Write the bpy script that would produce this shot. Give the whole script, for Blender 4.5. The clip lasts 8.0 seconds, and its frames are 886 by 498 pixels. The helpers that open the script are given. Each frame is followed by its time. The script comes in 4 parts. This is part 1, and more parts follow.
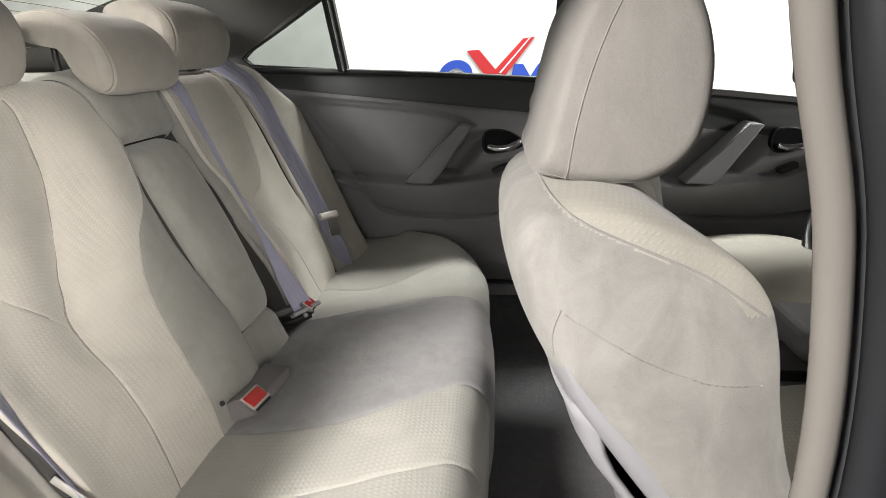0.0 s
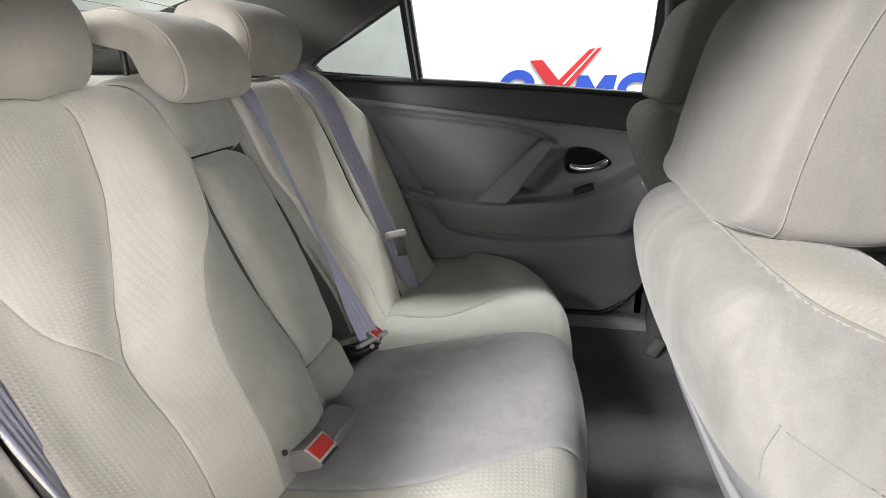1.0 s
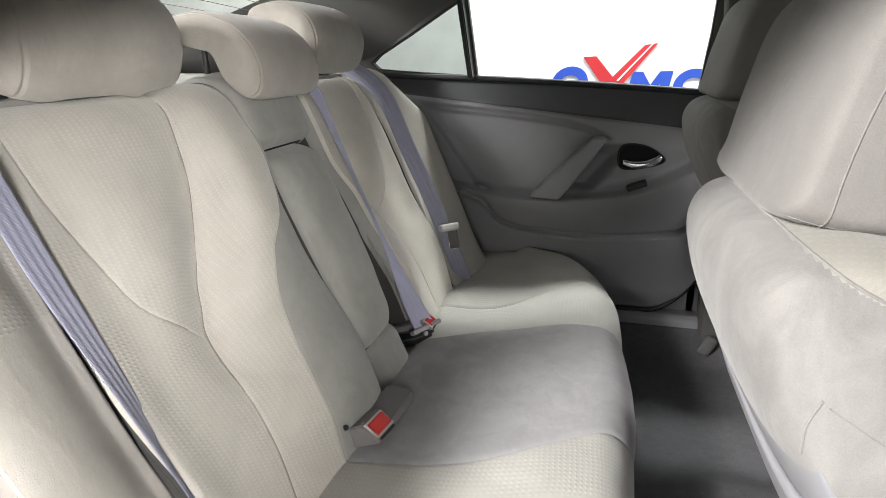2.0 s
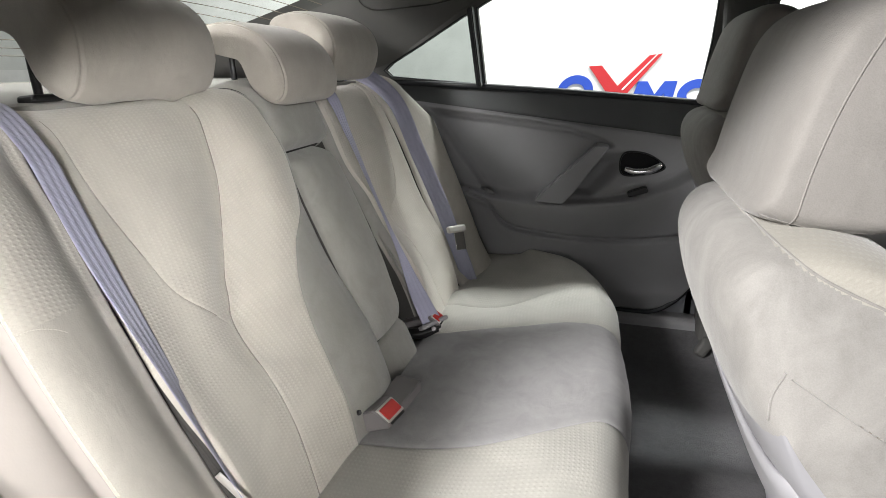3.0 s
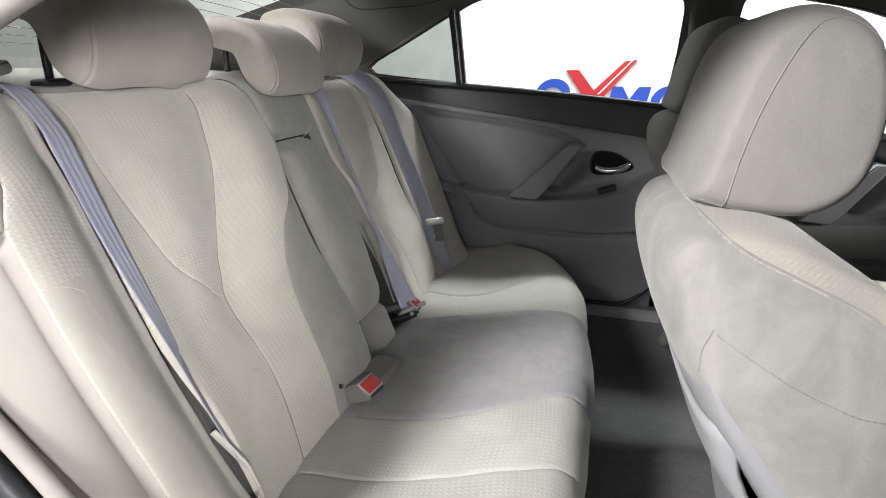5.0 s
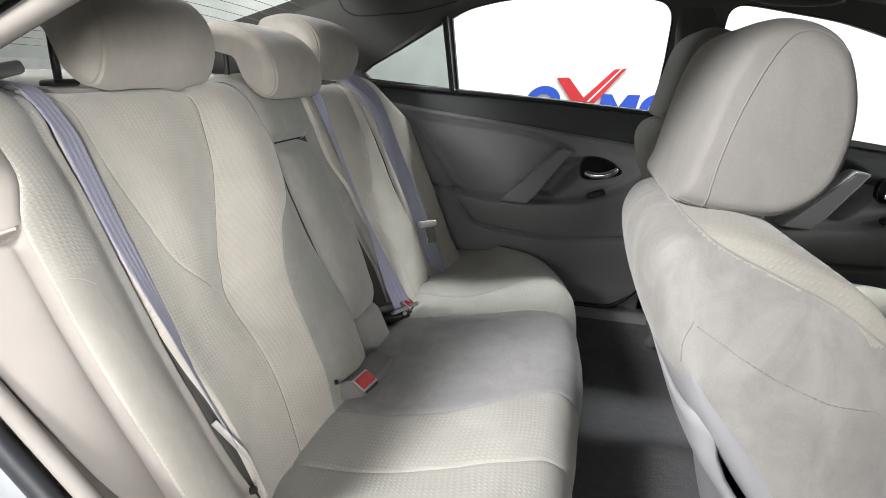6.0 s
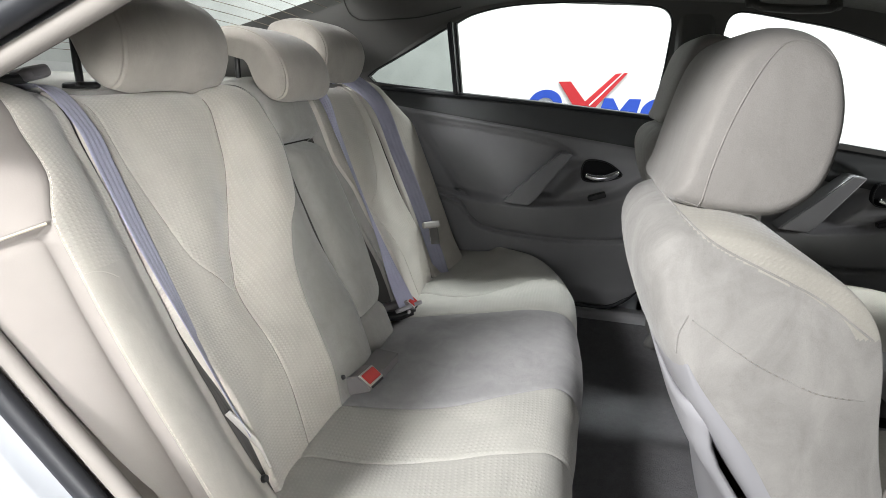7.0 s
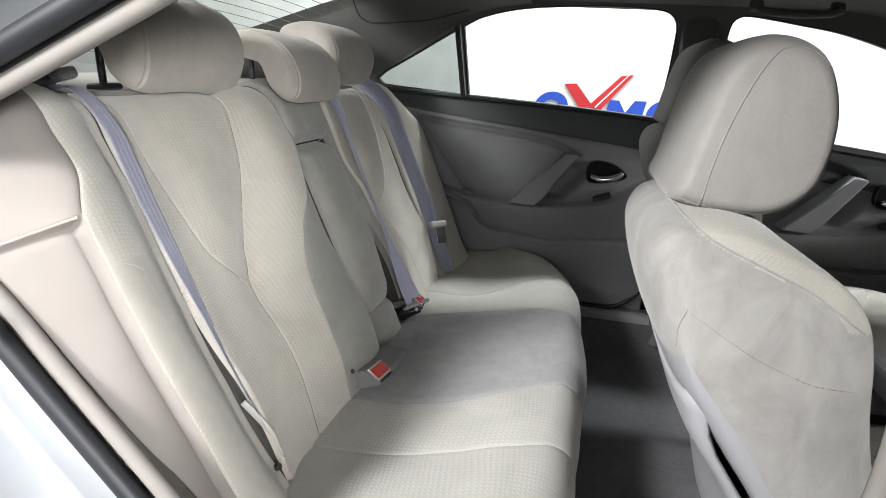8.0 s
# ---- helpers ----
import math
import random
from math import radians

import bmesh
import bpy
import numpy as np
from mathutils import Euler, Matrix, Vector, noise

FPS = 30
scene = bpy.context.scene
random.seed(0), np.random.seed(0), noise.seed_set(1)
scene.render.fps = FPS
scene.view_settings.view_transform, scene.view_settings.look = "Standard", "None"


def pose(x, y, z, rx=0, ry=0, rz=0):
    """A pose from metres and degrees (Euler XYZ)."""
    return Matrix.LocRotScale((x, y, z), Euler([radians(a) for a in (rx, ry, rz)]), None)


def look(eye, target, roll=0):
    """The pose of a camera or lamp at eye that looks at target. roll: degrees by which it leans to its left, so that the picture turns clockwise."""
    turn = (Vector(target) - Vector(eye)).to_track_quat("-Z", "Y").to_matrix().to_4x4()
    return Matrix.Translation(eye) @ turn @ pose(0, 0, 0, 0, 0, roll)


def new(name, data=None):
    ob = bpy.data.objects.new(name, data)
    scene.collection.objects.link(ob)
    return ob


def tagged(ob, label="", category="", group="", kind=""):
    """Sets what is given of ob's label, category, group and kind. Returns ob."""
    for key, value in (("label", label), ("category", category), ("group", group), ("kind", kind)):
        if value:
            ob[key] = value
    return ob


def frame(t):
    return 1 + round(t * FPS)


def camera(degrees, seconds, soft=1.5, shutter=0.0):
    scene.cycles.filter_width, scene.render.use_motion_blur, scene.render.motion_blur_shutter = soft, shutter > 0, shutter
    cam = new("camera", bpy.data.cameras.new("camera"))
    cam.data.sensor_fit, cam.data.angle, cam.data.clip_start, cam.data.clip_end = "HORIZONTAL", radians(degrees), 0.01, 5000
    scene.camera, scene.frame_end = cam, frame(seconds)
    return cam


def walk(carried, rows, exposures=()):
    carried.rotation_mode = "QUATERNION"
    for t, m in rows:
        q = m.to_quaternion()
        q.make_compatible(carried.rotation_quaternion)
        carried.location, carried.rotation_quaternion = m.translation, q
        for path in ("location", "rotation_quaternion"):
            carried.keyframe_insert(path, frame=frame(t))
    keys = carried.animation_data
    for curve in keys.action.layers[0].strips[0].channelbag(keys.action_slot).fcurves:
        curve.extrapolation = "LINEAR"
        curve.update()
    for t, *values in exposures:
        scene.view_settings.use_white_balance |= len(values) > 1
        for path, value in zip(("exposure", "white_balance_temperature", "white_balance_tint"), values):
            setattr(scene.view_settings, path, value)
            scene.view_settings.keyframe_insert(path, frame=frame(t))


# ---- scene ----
from mathutils.bvhtree import BVHTree
cam = camera(73.3, 8.0, 0.8)
METRES, EYE, TILT, LEAN, TURN = 0.45, 1.10, -18.5, 1.0, 5.0
ROWS = [
    (0.0, 0.0, 0.0, 0.0, -0.0, -0.0, 0.0),
    (0.5, -0.1149, 0.2006, 0.0759, 1.4, 0.16, -1.25),
    (1.0, -0.1883, 0.28, 0.0959, 4.05, 0.65, -2.47),
    (1.5, -0.2087, 0.2578, 0.0787, 6.68, 0.34, -3.44),
    (2.0, -0.2084, 0.184, 0.069, 8.57, 0.13, -3.63),
    (3.5, -0.2032, -0.0113, 0.02, 8.65, 0.87, -4.78),
    (4.0, -0.1934, -0.0501, 0.0054, 8.16, 0.87, -5.06),
    (4.5, -0.1835, -0.0864, -0.0105, 7.45, 0.74, -5.31),
    (6.0, -0.1902, -0.1907, -0.0506, 5.72, 1.54, -5.91),
    (6.5, -0.1924, -0.2301, -0.0603, 5.71, 1.7, -6.08),
    (7.0, -0.1974, -0.2602, -0.0695, 5.79, 1.81, -6.21),
    (7.5, -0.2012, -0.2957, -0.0779, 5.88, 1.79, -6.43),
    (8.0, -0.2015, -0.3245, -0.0866, 6.24, 1.87, -6.59),
]
walk(cam, [(t, pose(0, 0, EYE, TILT, LEAN, TURN) @ pose(METRES * x, METRES * y, METRES * z, 90 + pitch, roll, yaw)) for t, x, y, z, yaw, pitch, roll in ROWS],
     [(0.0, 0.06, 6800, 10), (0.6, 0.10, 6620, 10), (1.5, 0.20, 6520, 10), (3.5, 0.08, 6540, 10), (6.0, 0.02, 6420, 9), (8.0, 0.0, 6360, 9)])

C = 1.045          # the car's centre line across (y); x points to the car's nose

# ---- world and lamps ----
world = bpy.data.worlds.new("world")
scene.world = world
world.use_nodes = True
world.node_tree.nodes["Background"].inputs[0].default_value = (0.9, 0.95, 1.0, 1)
world.node_tree.nodes["Background"].inputs[1].default_value = 0.04


def area(name, place, target, sx, sy, power, spread=180, colour=(1, 0.985, 0.975)):
    lamp = bpy.data.lights.new(name, "AREA")
    lamp.shape, lamp.size, lamp.size_y, lamp.energy, lamp.color, lamp.spread = "RECTANGLE", sx, sy, power, colour, radians(spread)
    ob = new(name, lamp)
    ob.matrix_world = look(place, target)
    return ob


# Unseen soft panel, added outside the doorway as general fill.
area("fill_panel_open_side", (-0.1, -3.6, 1.25), (-0.3, 1.2, 0.8), 2.4, 1.5, 20)
# Two unseen lamps added: one lights the backrest, one the cushion and front seat.
area("fill_lamp_low", (0.58, -1.12, 1.22), (-0.60, 0.42, 0.86), 0.32, 0.32, 2.65, 32)
area("added_lamp_rear", (-1.48, -1.4, 2.0), (-0.08, 0.88, 0.58), 0.55, 0.55, 19, 58)
area("ceiling_lamp_rear", (-2.5, 0.3, 3.2), (-0.1, 0.75, 0.6), 1.2, 1.0, 18)
# Unseen fill added ahead of the car, well below the ceiling, for the far door.
area("fill_lamp_front", (3.3, 0.2, 2.05), (0.7, 1.6, 0.8), 0.9, 0.5, 55)
area("ceiling_lamp_wall", (0.3, 2.85, 3.2), (0.3, 4.2, 0.6), 5.0, 0.5, 240, 180, (0.96, 1, 0.985))

# ---- materials ----


def nodes_of(name):
    m = bpy.data.materials.new(name)
    m.use_nodes = True
    return m, m.node_tree, m.node_tree.nodes["Principled BSDF"]


def link(tree, a, b):
    tree.links.new(a, b)


def noise_node(tree, scale, detail=4, rough=0.55, vec=None):
    n = tree.nodes.new("ShaderNodeTexNoise")
    n.inputs["Scale"].default_value, n.inputs["Detail"].default_value, n.inputs["Roughness"].default_value = scale, detail, rough
    if vec is not None:
        link(tree, vec, n.inputs["Vector"])
    return n


def mapped(tree, scale=(1, 1, 1), turn=(0, 0, 0)):
    co = tree.nodes.new("ShaderNodeTexCoord")
    mp = tree.nodes.new("ShaderNodeMapping")
    mp.inputs["Scale"].default_value, mp.inputs["Rotation"].default_value = scale, [radians(a) for a in turn]
    link(tree, co.outputs["Object"], mp.inputs["Vector"])
    return mp.outputs[0]


def maths(tree, op, a, b=None):
    n = tree.nodes.new("ShaderNodeMath")
    n.operation = op
    for k, v in enumerate((a, b)):
        if v is None:
            continue
        if isinstance(v, (int, float)):
            n.inputs[k].default_value = v
        else:
            link(tree, v, n.inputs[k])
    return n.outputs[0]


def ramp(tree, fac, stops):
    r = tree.nodes.new("ShaderNodeValToRGB")
    while len(r.color_ramp.elements) < len(stops):
        r.color_ramp.elements.new(0.5)
    for e, (p, c) in zip(r.color_ramp.elements, stops):
        e.position, e.color = p, (*c, 1)
    link(tree, fac, r.inputs[0])
    return r.outputs[0]


def mix(tree, fac, a, b, kind="MIX"):
    n = tree.nodes.new("ShaderNodeMix")
    n.data_type, n.blend_type = "RGBA", kind
    if isinstance(fac, (int, float)):
        n.inputs["Factor"].default_value = fac
    else:
        link(tree, fac, n.inputs["Factor"])
    for k, v in (("A", a), ("B", b)):
        sock = [s for s in n.inputs if s.name == k and s.type == "RGBA"][0]
        if isinstance(v, tuple):
            sock.default_value = (*v, 1)
        else:
            link(tree, v, sock)
    return [s for s in n.outputs if s.type == "RGBA"][0]


def bump(tree, bsdf, height, strength, distance):
    b = tree.nodes.new("ShaderNodeBump")
    b.inputs["Strength"].default_value, b.inputs["Distance"].default_value = strength, distance
    link(tree, height, b.inputs["Height"])
    link(tree, b.outputs[0], bsdf.inputs["Normal"])


def times(c, k):
    return tuple(v * k for v in c)


def velour(name, base, sheen=0.22, blotch=0.10):
    m, t, b = nodes_of(name)
    v = mapped(t)
    nap = noise_node(t, 9, 5, 0.6, v)
    nap.inputs["Distortion"].default_value = 0.8
    brush = noise_node(t, 20, 5, 0.62, mapped(t, (1.0, 0.8, 0.45), (0, 35, 0)))
    brush.inputs["Distortion"].default_value = 0.9
    fine = noise_node(t, 900, 2, 0.6, v)
    mid = noise_node(t, 60, 4, 0.6, v)
    c1 = ramp(t, nap.outputs[0], [(0.3, times(base, 1 - blotch)), (0.5, base), (0.72, times(base, 1 + blotch * 0.8))])
    c1 = mix(t, 0.5, c1, ramp(t, brush.outputs[0], [(0.34, times(base, 1 - blotch * 1.3)), (0.5, base), (0.62, times(base, 1 + blotch * 1.1))]))
    c2 = mix(t, 0.2, c1, ramp(t, mid.outputs[0], [(0.3, times(base, 0.86)), (0.7, times(base, 1.1))]))
    c3 = mix(t, 0.22, c2, ramp(t, fine.outputs[0], [(0.3, times(base, 0.7)), (0.7, times(base, 1.25))]))
    link(t, c3, b.inputs["Base Color"])
    b.inputs["Roughness"].default_value = 0.9
    b.inputs["Specular IOR Level"].default_value = 0.15
    b.inputs["Sheen Weight"].default_value, b.inputs["Sheen Roughness"].default_value = sheen, 0.45
    h = maths(t, "ADD", maths(t, "MULTIPLY", fine.outputs[0], 0.35), maths(t, "ADD", mid.outputs[0], maths(t, "MULTIPLY", brush.outputs[0], 1.2)))
    bump(t, b, h, 0.25, 0.004)
    return m


def weave(name, base, pitch=0.0076, skew=0.0):
    """Small raised dashes in offset rows, worn unevenly, over velour."""
    m, t, b = nodes_of(name)
    v = mapped(t)
    nap = noise_node(t, 8, 5, 0.6, v)
    nap.inputs["Distortion"].default_value = 0.8
    worn = noise_node(t, 14, 4, 0.6, v)
    fine = noise_node(t, 900, 2, 0.6, v)
    wob = noise_node(t, 30, 2, 0.5, v)
    sep = t.nodes.new("ShaderNodeSeparateXYZ")
    link(t, v, sep.inputs[0])
    run = maths(t, "ADD", maths(t, "MULTIPLY", sep.outputs["X"], 0.9), maths(t, "MULTIPLY", sep.outputs["Z"], -0.9))
    run = maths(t, "ADD", run, maths(t, "MULTIPLY", wob.outputs[0], 0.004))
    k = 2 * math.pi / pitch
    side = maths(t, "ADD", sep.outputs["Y"], maths(t, "MULTIPLY", sep.outputs["Z"], skew))
    across = maths(t, "MULTIPLY", side, k * 0.42)
    along = maths(t, "MULTIPLY", run, k * 0.62)
    p = maths(t, "SINE", maths(t, "ADD", across, along))
    q = maths(t, "SINE", maths(t, "SUBTRACT", across, along))
    dots = maths(t, "MAXIMUM", maths(t, "MULTIPLY", p, q), 0.0)
    wear = ramp(t, worn.outputs[0], [(0.35, (0.3, 0.3, 0.3)), (0.65, (1, 1, 1))])
    dots = maths(t, "MULTIPLY", dots, wear)
    shade = ramp(t, dots, [(0.0, times(base, 0.92)), (0.35, base), (0.9, times(base, 1.11))])
    c1 = mix(t, 0.5, shade, ramp(t, nap.outputs[0], [(0.3, times(base, 0.76)), (0.5, times(base, 0.98)), (0.7, times(base, 1.14))]))
    c2 = mix(t, 0.2, c1, ramp(t, fine.outputs[0], [(0.3, times(base, 0.7)), (0.7, times(base, 1.25))]))
    link(t, c2, b.inputs["Base Color"])
    b.inputs["Roughness"].default_value = 0.9
    b.inputs["Specular IOR Level"].default_value = 0.15
    b.inputs["Sheen Weight"].default_value, b.inputs["Sheen Roughness"].default_value = 0.3, 0.45
    h = maths(t, "ADD", dots, maths(t, "MULTIPLY", fine.outputs[0], 0.3))
    bump(t, b, h, 0.45, 0.0011)
    return m


def plastic(name, base, rough=0.5, grain=700, strength=0.12, spec=0.4, metal=0.0, coat=0.0):
    m, t, b = nodes_of(name)
    v = mapped(t)
    big = noise_node(t, 5, 4, 0.6, v)
    g = noise_node(t, grain, 2, 0.5, v)
    link(t, ramp(t, big.outputs[0], [(0.3, times(base, 0.92)), (0.7, times(base, 1.07))]), b.inputs["Base Color"])
    r = maths(t, "ADD", maths(t, "MULTIPLY", big.outputs[0], 0.16), rough - 0.08)
    link(t, r, b.inputs["Roughness"])
    b.inputs["Specular IOR Level"].default_value = spec
    b.inputs["Metallic"].default_value = metal
    b.inputs["Coat Weight"].default_value = coat
    if strength:
        bump(t, b, g.outputs[0], strength, 0.0008)
    return m


def carpet(name, base):
    m, t, b = nodes_of(name)
    v = mapped(t)
    f, g, s = noise_node(t, 420, 3, 0.7, v), noise_node(t, 60, 4, 0.6, v), noise_node(t, 6, 4, 0.6, v)
    c = mix(t, 0.5, ramp(t, f.outputs[0], [(0.3, times(base, 0.45)), (0.7, times(base, 1.6))]), ramp(t, g.outputs[0], [(0.3, times(base, 0.7)), (0.7, times(base, 1.3))]))
    c = mix(t, 0.4, c, ramp(t, s.outputs[0], [(0.3, times(base, 0.75)), (0.7, times(base, 1.25))]))
    link(t, c, b.inputs["Base Color"])
    b.inputs["Roughness"].default_value = 0.97
    b.inputs["Specular IOR Level"].default_value = 0.1
    bump(t, b, maths(t, "ADD", f.outputs[0], g.outputs[0]), 0.7, 0.003)
    return m


def webbing(name, base):
    m, t, b = nodes_of(name)
    v = mapped(t)
    f, s = noise_node(t, 1100, 2, 0.6, v), noise_node(t, 12, 4, 0.6, v)
    w = t.nodes.new("ShaderNodeTexWave")
    w.wave_type, w.bands_direction = "BANDS", "Z"
    w.inputs["Scale"].default_value, w.inputs["Distortion"].default_value = 260, 0.6
    link(t, v, w.inputs["Vector"])
    c = mix(t, 0.4, ramp(t, f.outputs[0], [(0.3, times(base, 0.75)), (0.7, times(base, 1.2))]), ramp(t, s.outputs[0], [(0.3, times(base, 0.85)), (0.7, times(base, 1.15))]))
    link(t, c, b.inputs["Base Color"])
    b.inputs["Roughness"].default_value = 0.55
    b.inputs["Sheen Weight"].default_value = 0.2
    bump(t, b, maths(t, "ADD", w.outputs["Fac"], f.outputs[0]), 0.3, 0.0008)
    return m


def glass(name, tint, rough=0.0):
    m, t, b = nodes_of(name)
    b.inputs["Base Color"].default_value = (*tint, 1)
    b.inputs["Transmission Weight"].default_value = 1
    b.inputs["Roughness"].default_value = rough
    b.inputs["IOR"].default_value = 1.02
    return m


BEIGE = (0.525, 0.487, 0.432)
# Front seat velour, darker than the bolster's to offset the strong rear lamp.
M_VELD = velour("front_velour_darkened", (0.288, 0.277, 0.262), blotch=0.3)
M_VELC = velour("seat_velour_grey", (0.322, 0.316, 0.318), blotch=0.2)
M_VELB = velour("bolster_velour", (0.51, 0.481, 0.43), blotch=0.14)
M_VELG = velour("backrest_velour_grey", (0.272, 0.266, 0.246), blotch=0.17)
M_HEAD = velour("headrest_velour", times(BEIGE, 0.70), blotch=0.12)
# Front headrest copy of the velour, darkened against that same lamp.
M_HEADF = velour("front_headrest_velour_dark", (0.265, 0.251, 0.236), blotch=0.12)
M_WEAVE = weave("seat_weave", (0.522, 0.492, 0.437))
# Same cloth as the seat weave, darkened to offset excess light on the cushion.
M_WEAVE_DIM = weave("cushion_weave_darkened", (0.45, 0.438, 0.40))
# The rear weave turned for the front seat and set darker.
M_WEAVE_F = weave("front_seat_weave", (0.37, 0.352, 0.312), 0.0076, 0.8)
# Near-black cloth, also used to paint shade into the pad gaps.
M_DARK_FILL = velour("dark_cloth_gap_shade", (0.06, 0.058, 0.055), 0.05)
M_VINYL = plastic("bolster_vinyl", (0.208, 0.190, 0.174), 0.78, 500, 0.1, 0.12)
M_TRIM = plastic("door_trim", (0.268, 0.267, 0.276), 0.6, 650, 0.2, 0.35)
M_BAND = plastic("door_upper_band", (0.07, 0.074, 0.076), 0.55, 600, 0.2, 0.4)
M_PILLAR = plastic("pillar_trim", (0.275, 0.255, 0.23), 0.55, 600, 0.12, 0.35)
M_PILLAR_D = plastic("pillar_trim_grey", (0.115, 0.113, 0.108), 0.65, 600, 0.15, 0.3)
M_SHELF = velour("shelf_cloth", (0.30, 0.29, 0.27), 0.05, 0.06)
# Pale headliner cloth, its base colour darkened to read as unlit.
M_LINER = velour("headliner_cloth_shaded", (0.17, 0.167, 0.158), 0.1, 0.05)
M_SHELL = plastic("seat_shell_plastic", (0.30, 0.297, 0.312), 0.5, 600, 0.12, 0.4)
M_CARPET = carpet("car_carpet", (0.125, 0.123, 0.128))
M_BELT = webbing("belt_webbing", (0.31, 0.312, 0.41))
M_BUCKLE = plastic("buckle_plastic", (0.20, 0.188, 0.19), 0.5, 500, 0.1)
M_GUIDE = plastic("belt_guide_plastic", (0.3, 0.29, 0.3), 0.5, 500, 0.1)
M_ROLL = plastic("doorway_roll", (0.21, 0.195, 0.178), 0.75, 500, 0.15, 0.1)
M_TONGUE = plastic("tongue_plastic", (0.5, 0.48, 0.45), 0.5, 500, 0.1)
M_RED = plastic("buckle_red", (0.55, 0.035, 0.03), 0.35, 300, 0.03, 0.5)
M_BLACK = plastic("black_plastic", (0.012, 0.012, 0.013), 0.4, 500, 0.08, 0.5)
M_RECESS = plastic("handle_recess_black", (0.007, 0.007, 0.008), 0.55, 400, 0.03, 0.15)
M_RUBBER = plastic("black_rubber", (0.016, 0.017, 0.02), 0.5, 300, 0.05, 0.45)
M_CHROME = plastic("chrome", (0.85, 0.85, 0.87), 0.12, 300, 0.0, 0.5, 1.0)
M_STEEL = plastic("brushed_steel", (0.55, 0.55, 0.56), 0.3, 300, 0.05, 0.5, 1.0)
M_PAINT = plastic("silver_paint", (0.43, 0.445, 0.47), 0.38, 900, 0.02, 0.5, 0.85, 0.3)
M_GLASS = glass("window_glass", (0.97, 0.985, 0.975))
M_TINT = glass("quarter_glass", (0.36, 0.385, 0.37))
M_REARGLASS = glass("rear_glass", (0.8, 0.83, 0.8))
M_WIRE = plastic("heater_line", (0.2, 0.16, 0.12), 0.6, 300, 0.0)
M_WALL = plastic("white_wall_paint", (0.84, 0.84, 0.82), 0.8, 80, 0.05, 0.2)
# Room sides out of view, greyed to hold back bounced light.
M_WALL_G = plastic("unseen_wall_grey", (0.3, 0.3, 0.29), 0.8, 80, 0.05, 0.2)
M_CEIL = plastic("unseen_ceiling_grey", (0.35, 0.35, 0.345), 0.85, 80, 0.05, 0.2)
M_FLOOR = plastic("showroom_floor", (0.3, 0.3, 0.3), 0.35, 40, 0.04, 0.5)
M_SIGN_R = plastic("sign_red", (0.45, 0.022, 0.028), 0.5, 200, 0.0)
M_SIGN_B = plastic("sign_blue", (0.022, 0.065, 0.40), 0.5, 200, 0.0)
M_SIGN_W = plastic("sign_white", (0.9, 0.9, 0.9), 0.5, 200, 0.0)
M_STITCH = plastic("dark_thread_seam_shade", (0.26, 0.235, 0.21), 0.8, 300, 0.0, 0.2)
M_PIPE = plastic("cream_piping", (0.36, 0.32, 0.26), 0.8, 300, 0.0, 0.2)
M_THREAD = plastic("stitch_thread", (0.58, 0.545, 0.48), 0.8, 300, 0.0, 0.2)

# ---- mesh helpers ----


def make(name, verts, faces, mats, parent=None, label="", index=None, smooth=True):
    me = bpy.data.meshes.new(name)
    me.from_pydata([tuple(map(float, v)) for v in verts], [], faces)
    for m in mats if isinstance(mats, (list, tuple)) else [mats]:
        me.materials.append(m)
    if index is not None:
        me.polygons.foreach_set("material_index", index)
    me.polygons.foreach_set("use_smooth", [smooth] * len(me.polygons))
    me.update()
    ob = new(name, me)
    if parent is not None:
        ob.parent = parent
    if label:
        ob["label"] = label
    return ob


def part(name, bm, material, parent, label="", smooth=True):
    bmesh.ops.recalc_face_normals(bm, faces=bm.faces)
    me = bpy.data.meshes.new(name)
    bm.to_mesh(me)
    bm.free()
    me.materials.append(material)
    sizes = sorted(q.area for q in me.polygons)
    limit = 3 * sizes[len(sizes) // 2]
    broad = sizes[-1] > 2 * limit
    for q in me.polygons:
        q.use_smooth = smooth and not (broad and q.area > limit)
    ob = new(name, me)
    if parent is not None:
        ob.parent = parent
    if label:
        ob["label"] = label
    return ob


def thing(name, label, category, group="", kind=""):
    return tagged(new(name), label, category, group, kind)


def grid_faces(nu, nv, wrap_u=False, wrap_v=False):
    f = []
    for i in range(nu if wrap_u else nu - 1):
        for j in range(nv if wrap_v else nv - 1):
            a, b = i * nv + j, ((i + 1) % nu) * nv + j
            f.append((a, b, ((i + 1) % nu) * nv + (j + 1) % nv, i * nv + (j + 1) % nv))
    return f


def curve1(points):
    """A smooth function through (s, value) pairs, flat beyond the ends."""
    xs, ys = [p[0] for p in points], [p[1] for p in points]

    def f(s):
        if s <= xs[0]:
            return ys[0]
        if s >= xs[-1]:
            return ys[-1]
        k = max(i for i in range(len(xs)) if xs[i] <= s)
        k = min(k, len(xs) - 2)

        def slope(i):
            if i <= 0 or i >= len(xs) - 1:
                return 0.0 if len(xs) > 2 else (ys[-1] - ys[0]) / (xs[-1] - xs[0])
            return (ys[i + 1] - ys[i - 1]) / (xs[i + 1] - xs[i - 1])
        w = xs[k + 1] - xs[k]
        u = (s - xs[k]) / w
        return (2 * u**3 - 3 * u**2 + 1) * ys[k] + (u**3 - 2 * u**2 + u) * w * slope(k) + (-2 * u**3 + 3 * u**2) * ys[k + 1] + (u**3 - u**2) * w * slope(k + 1)
    return f


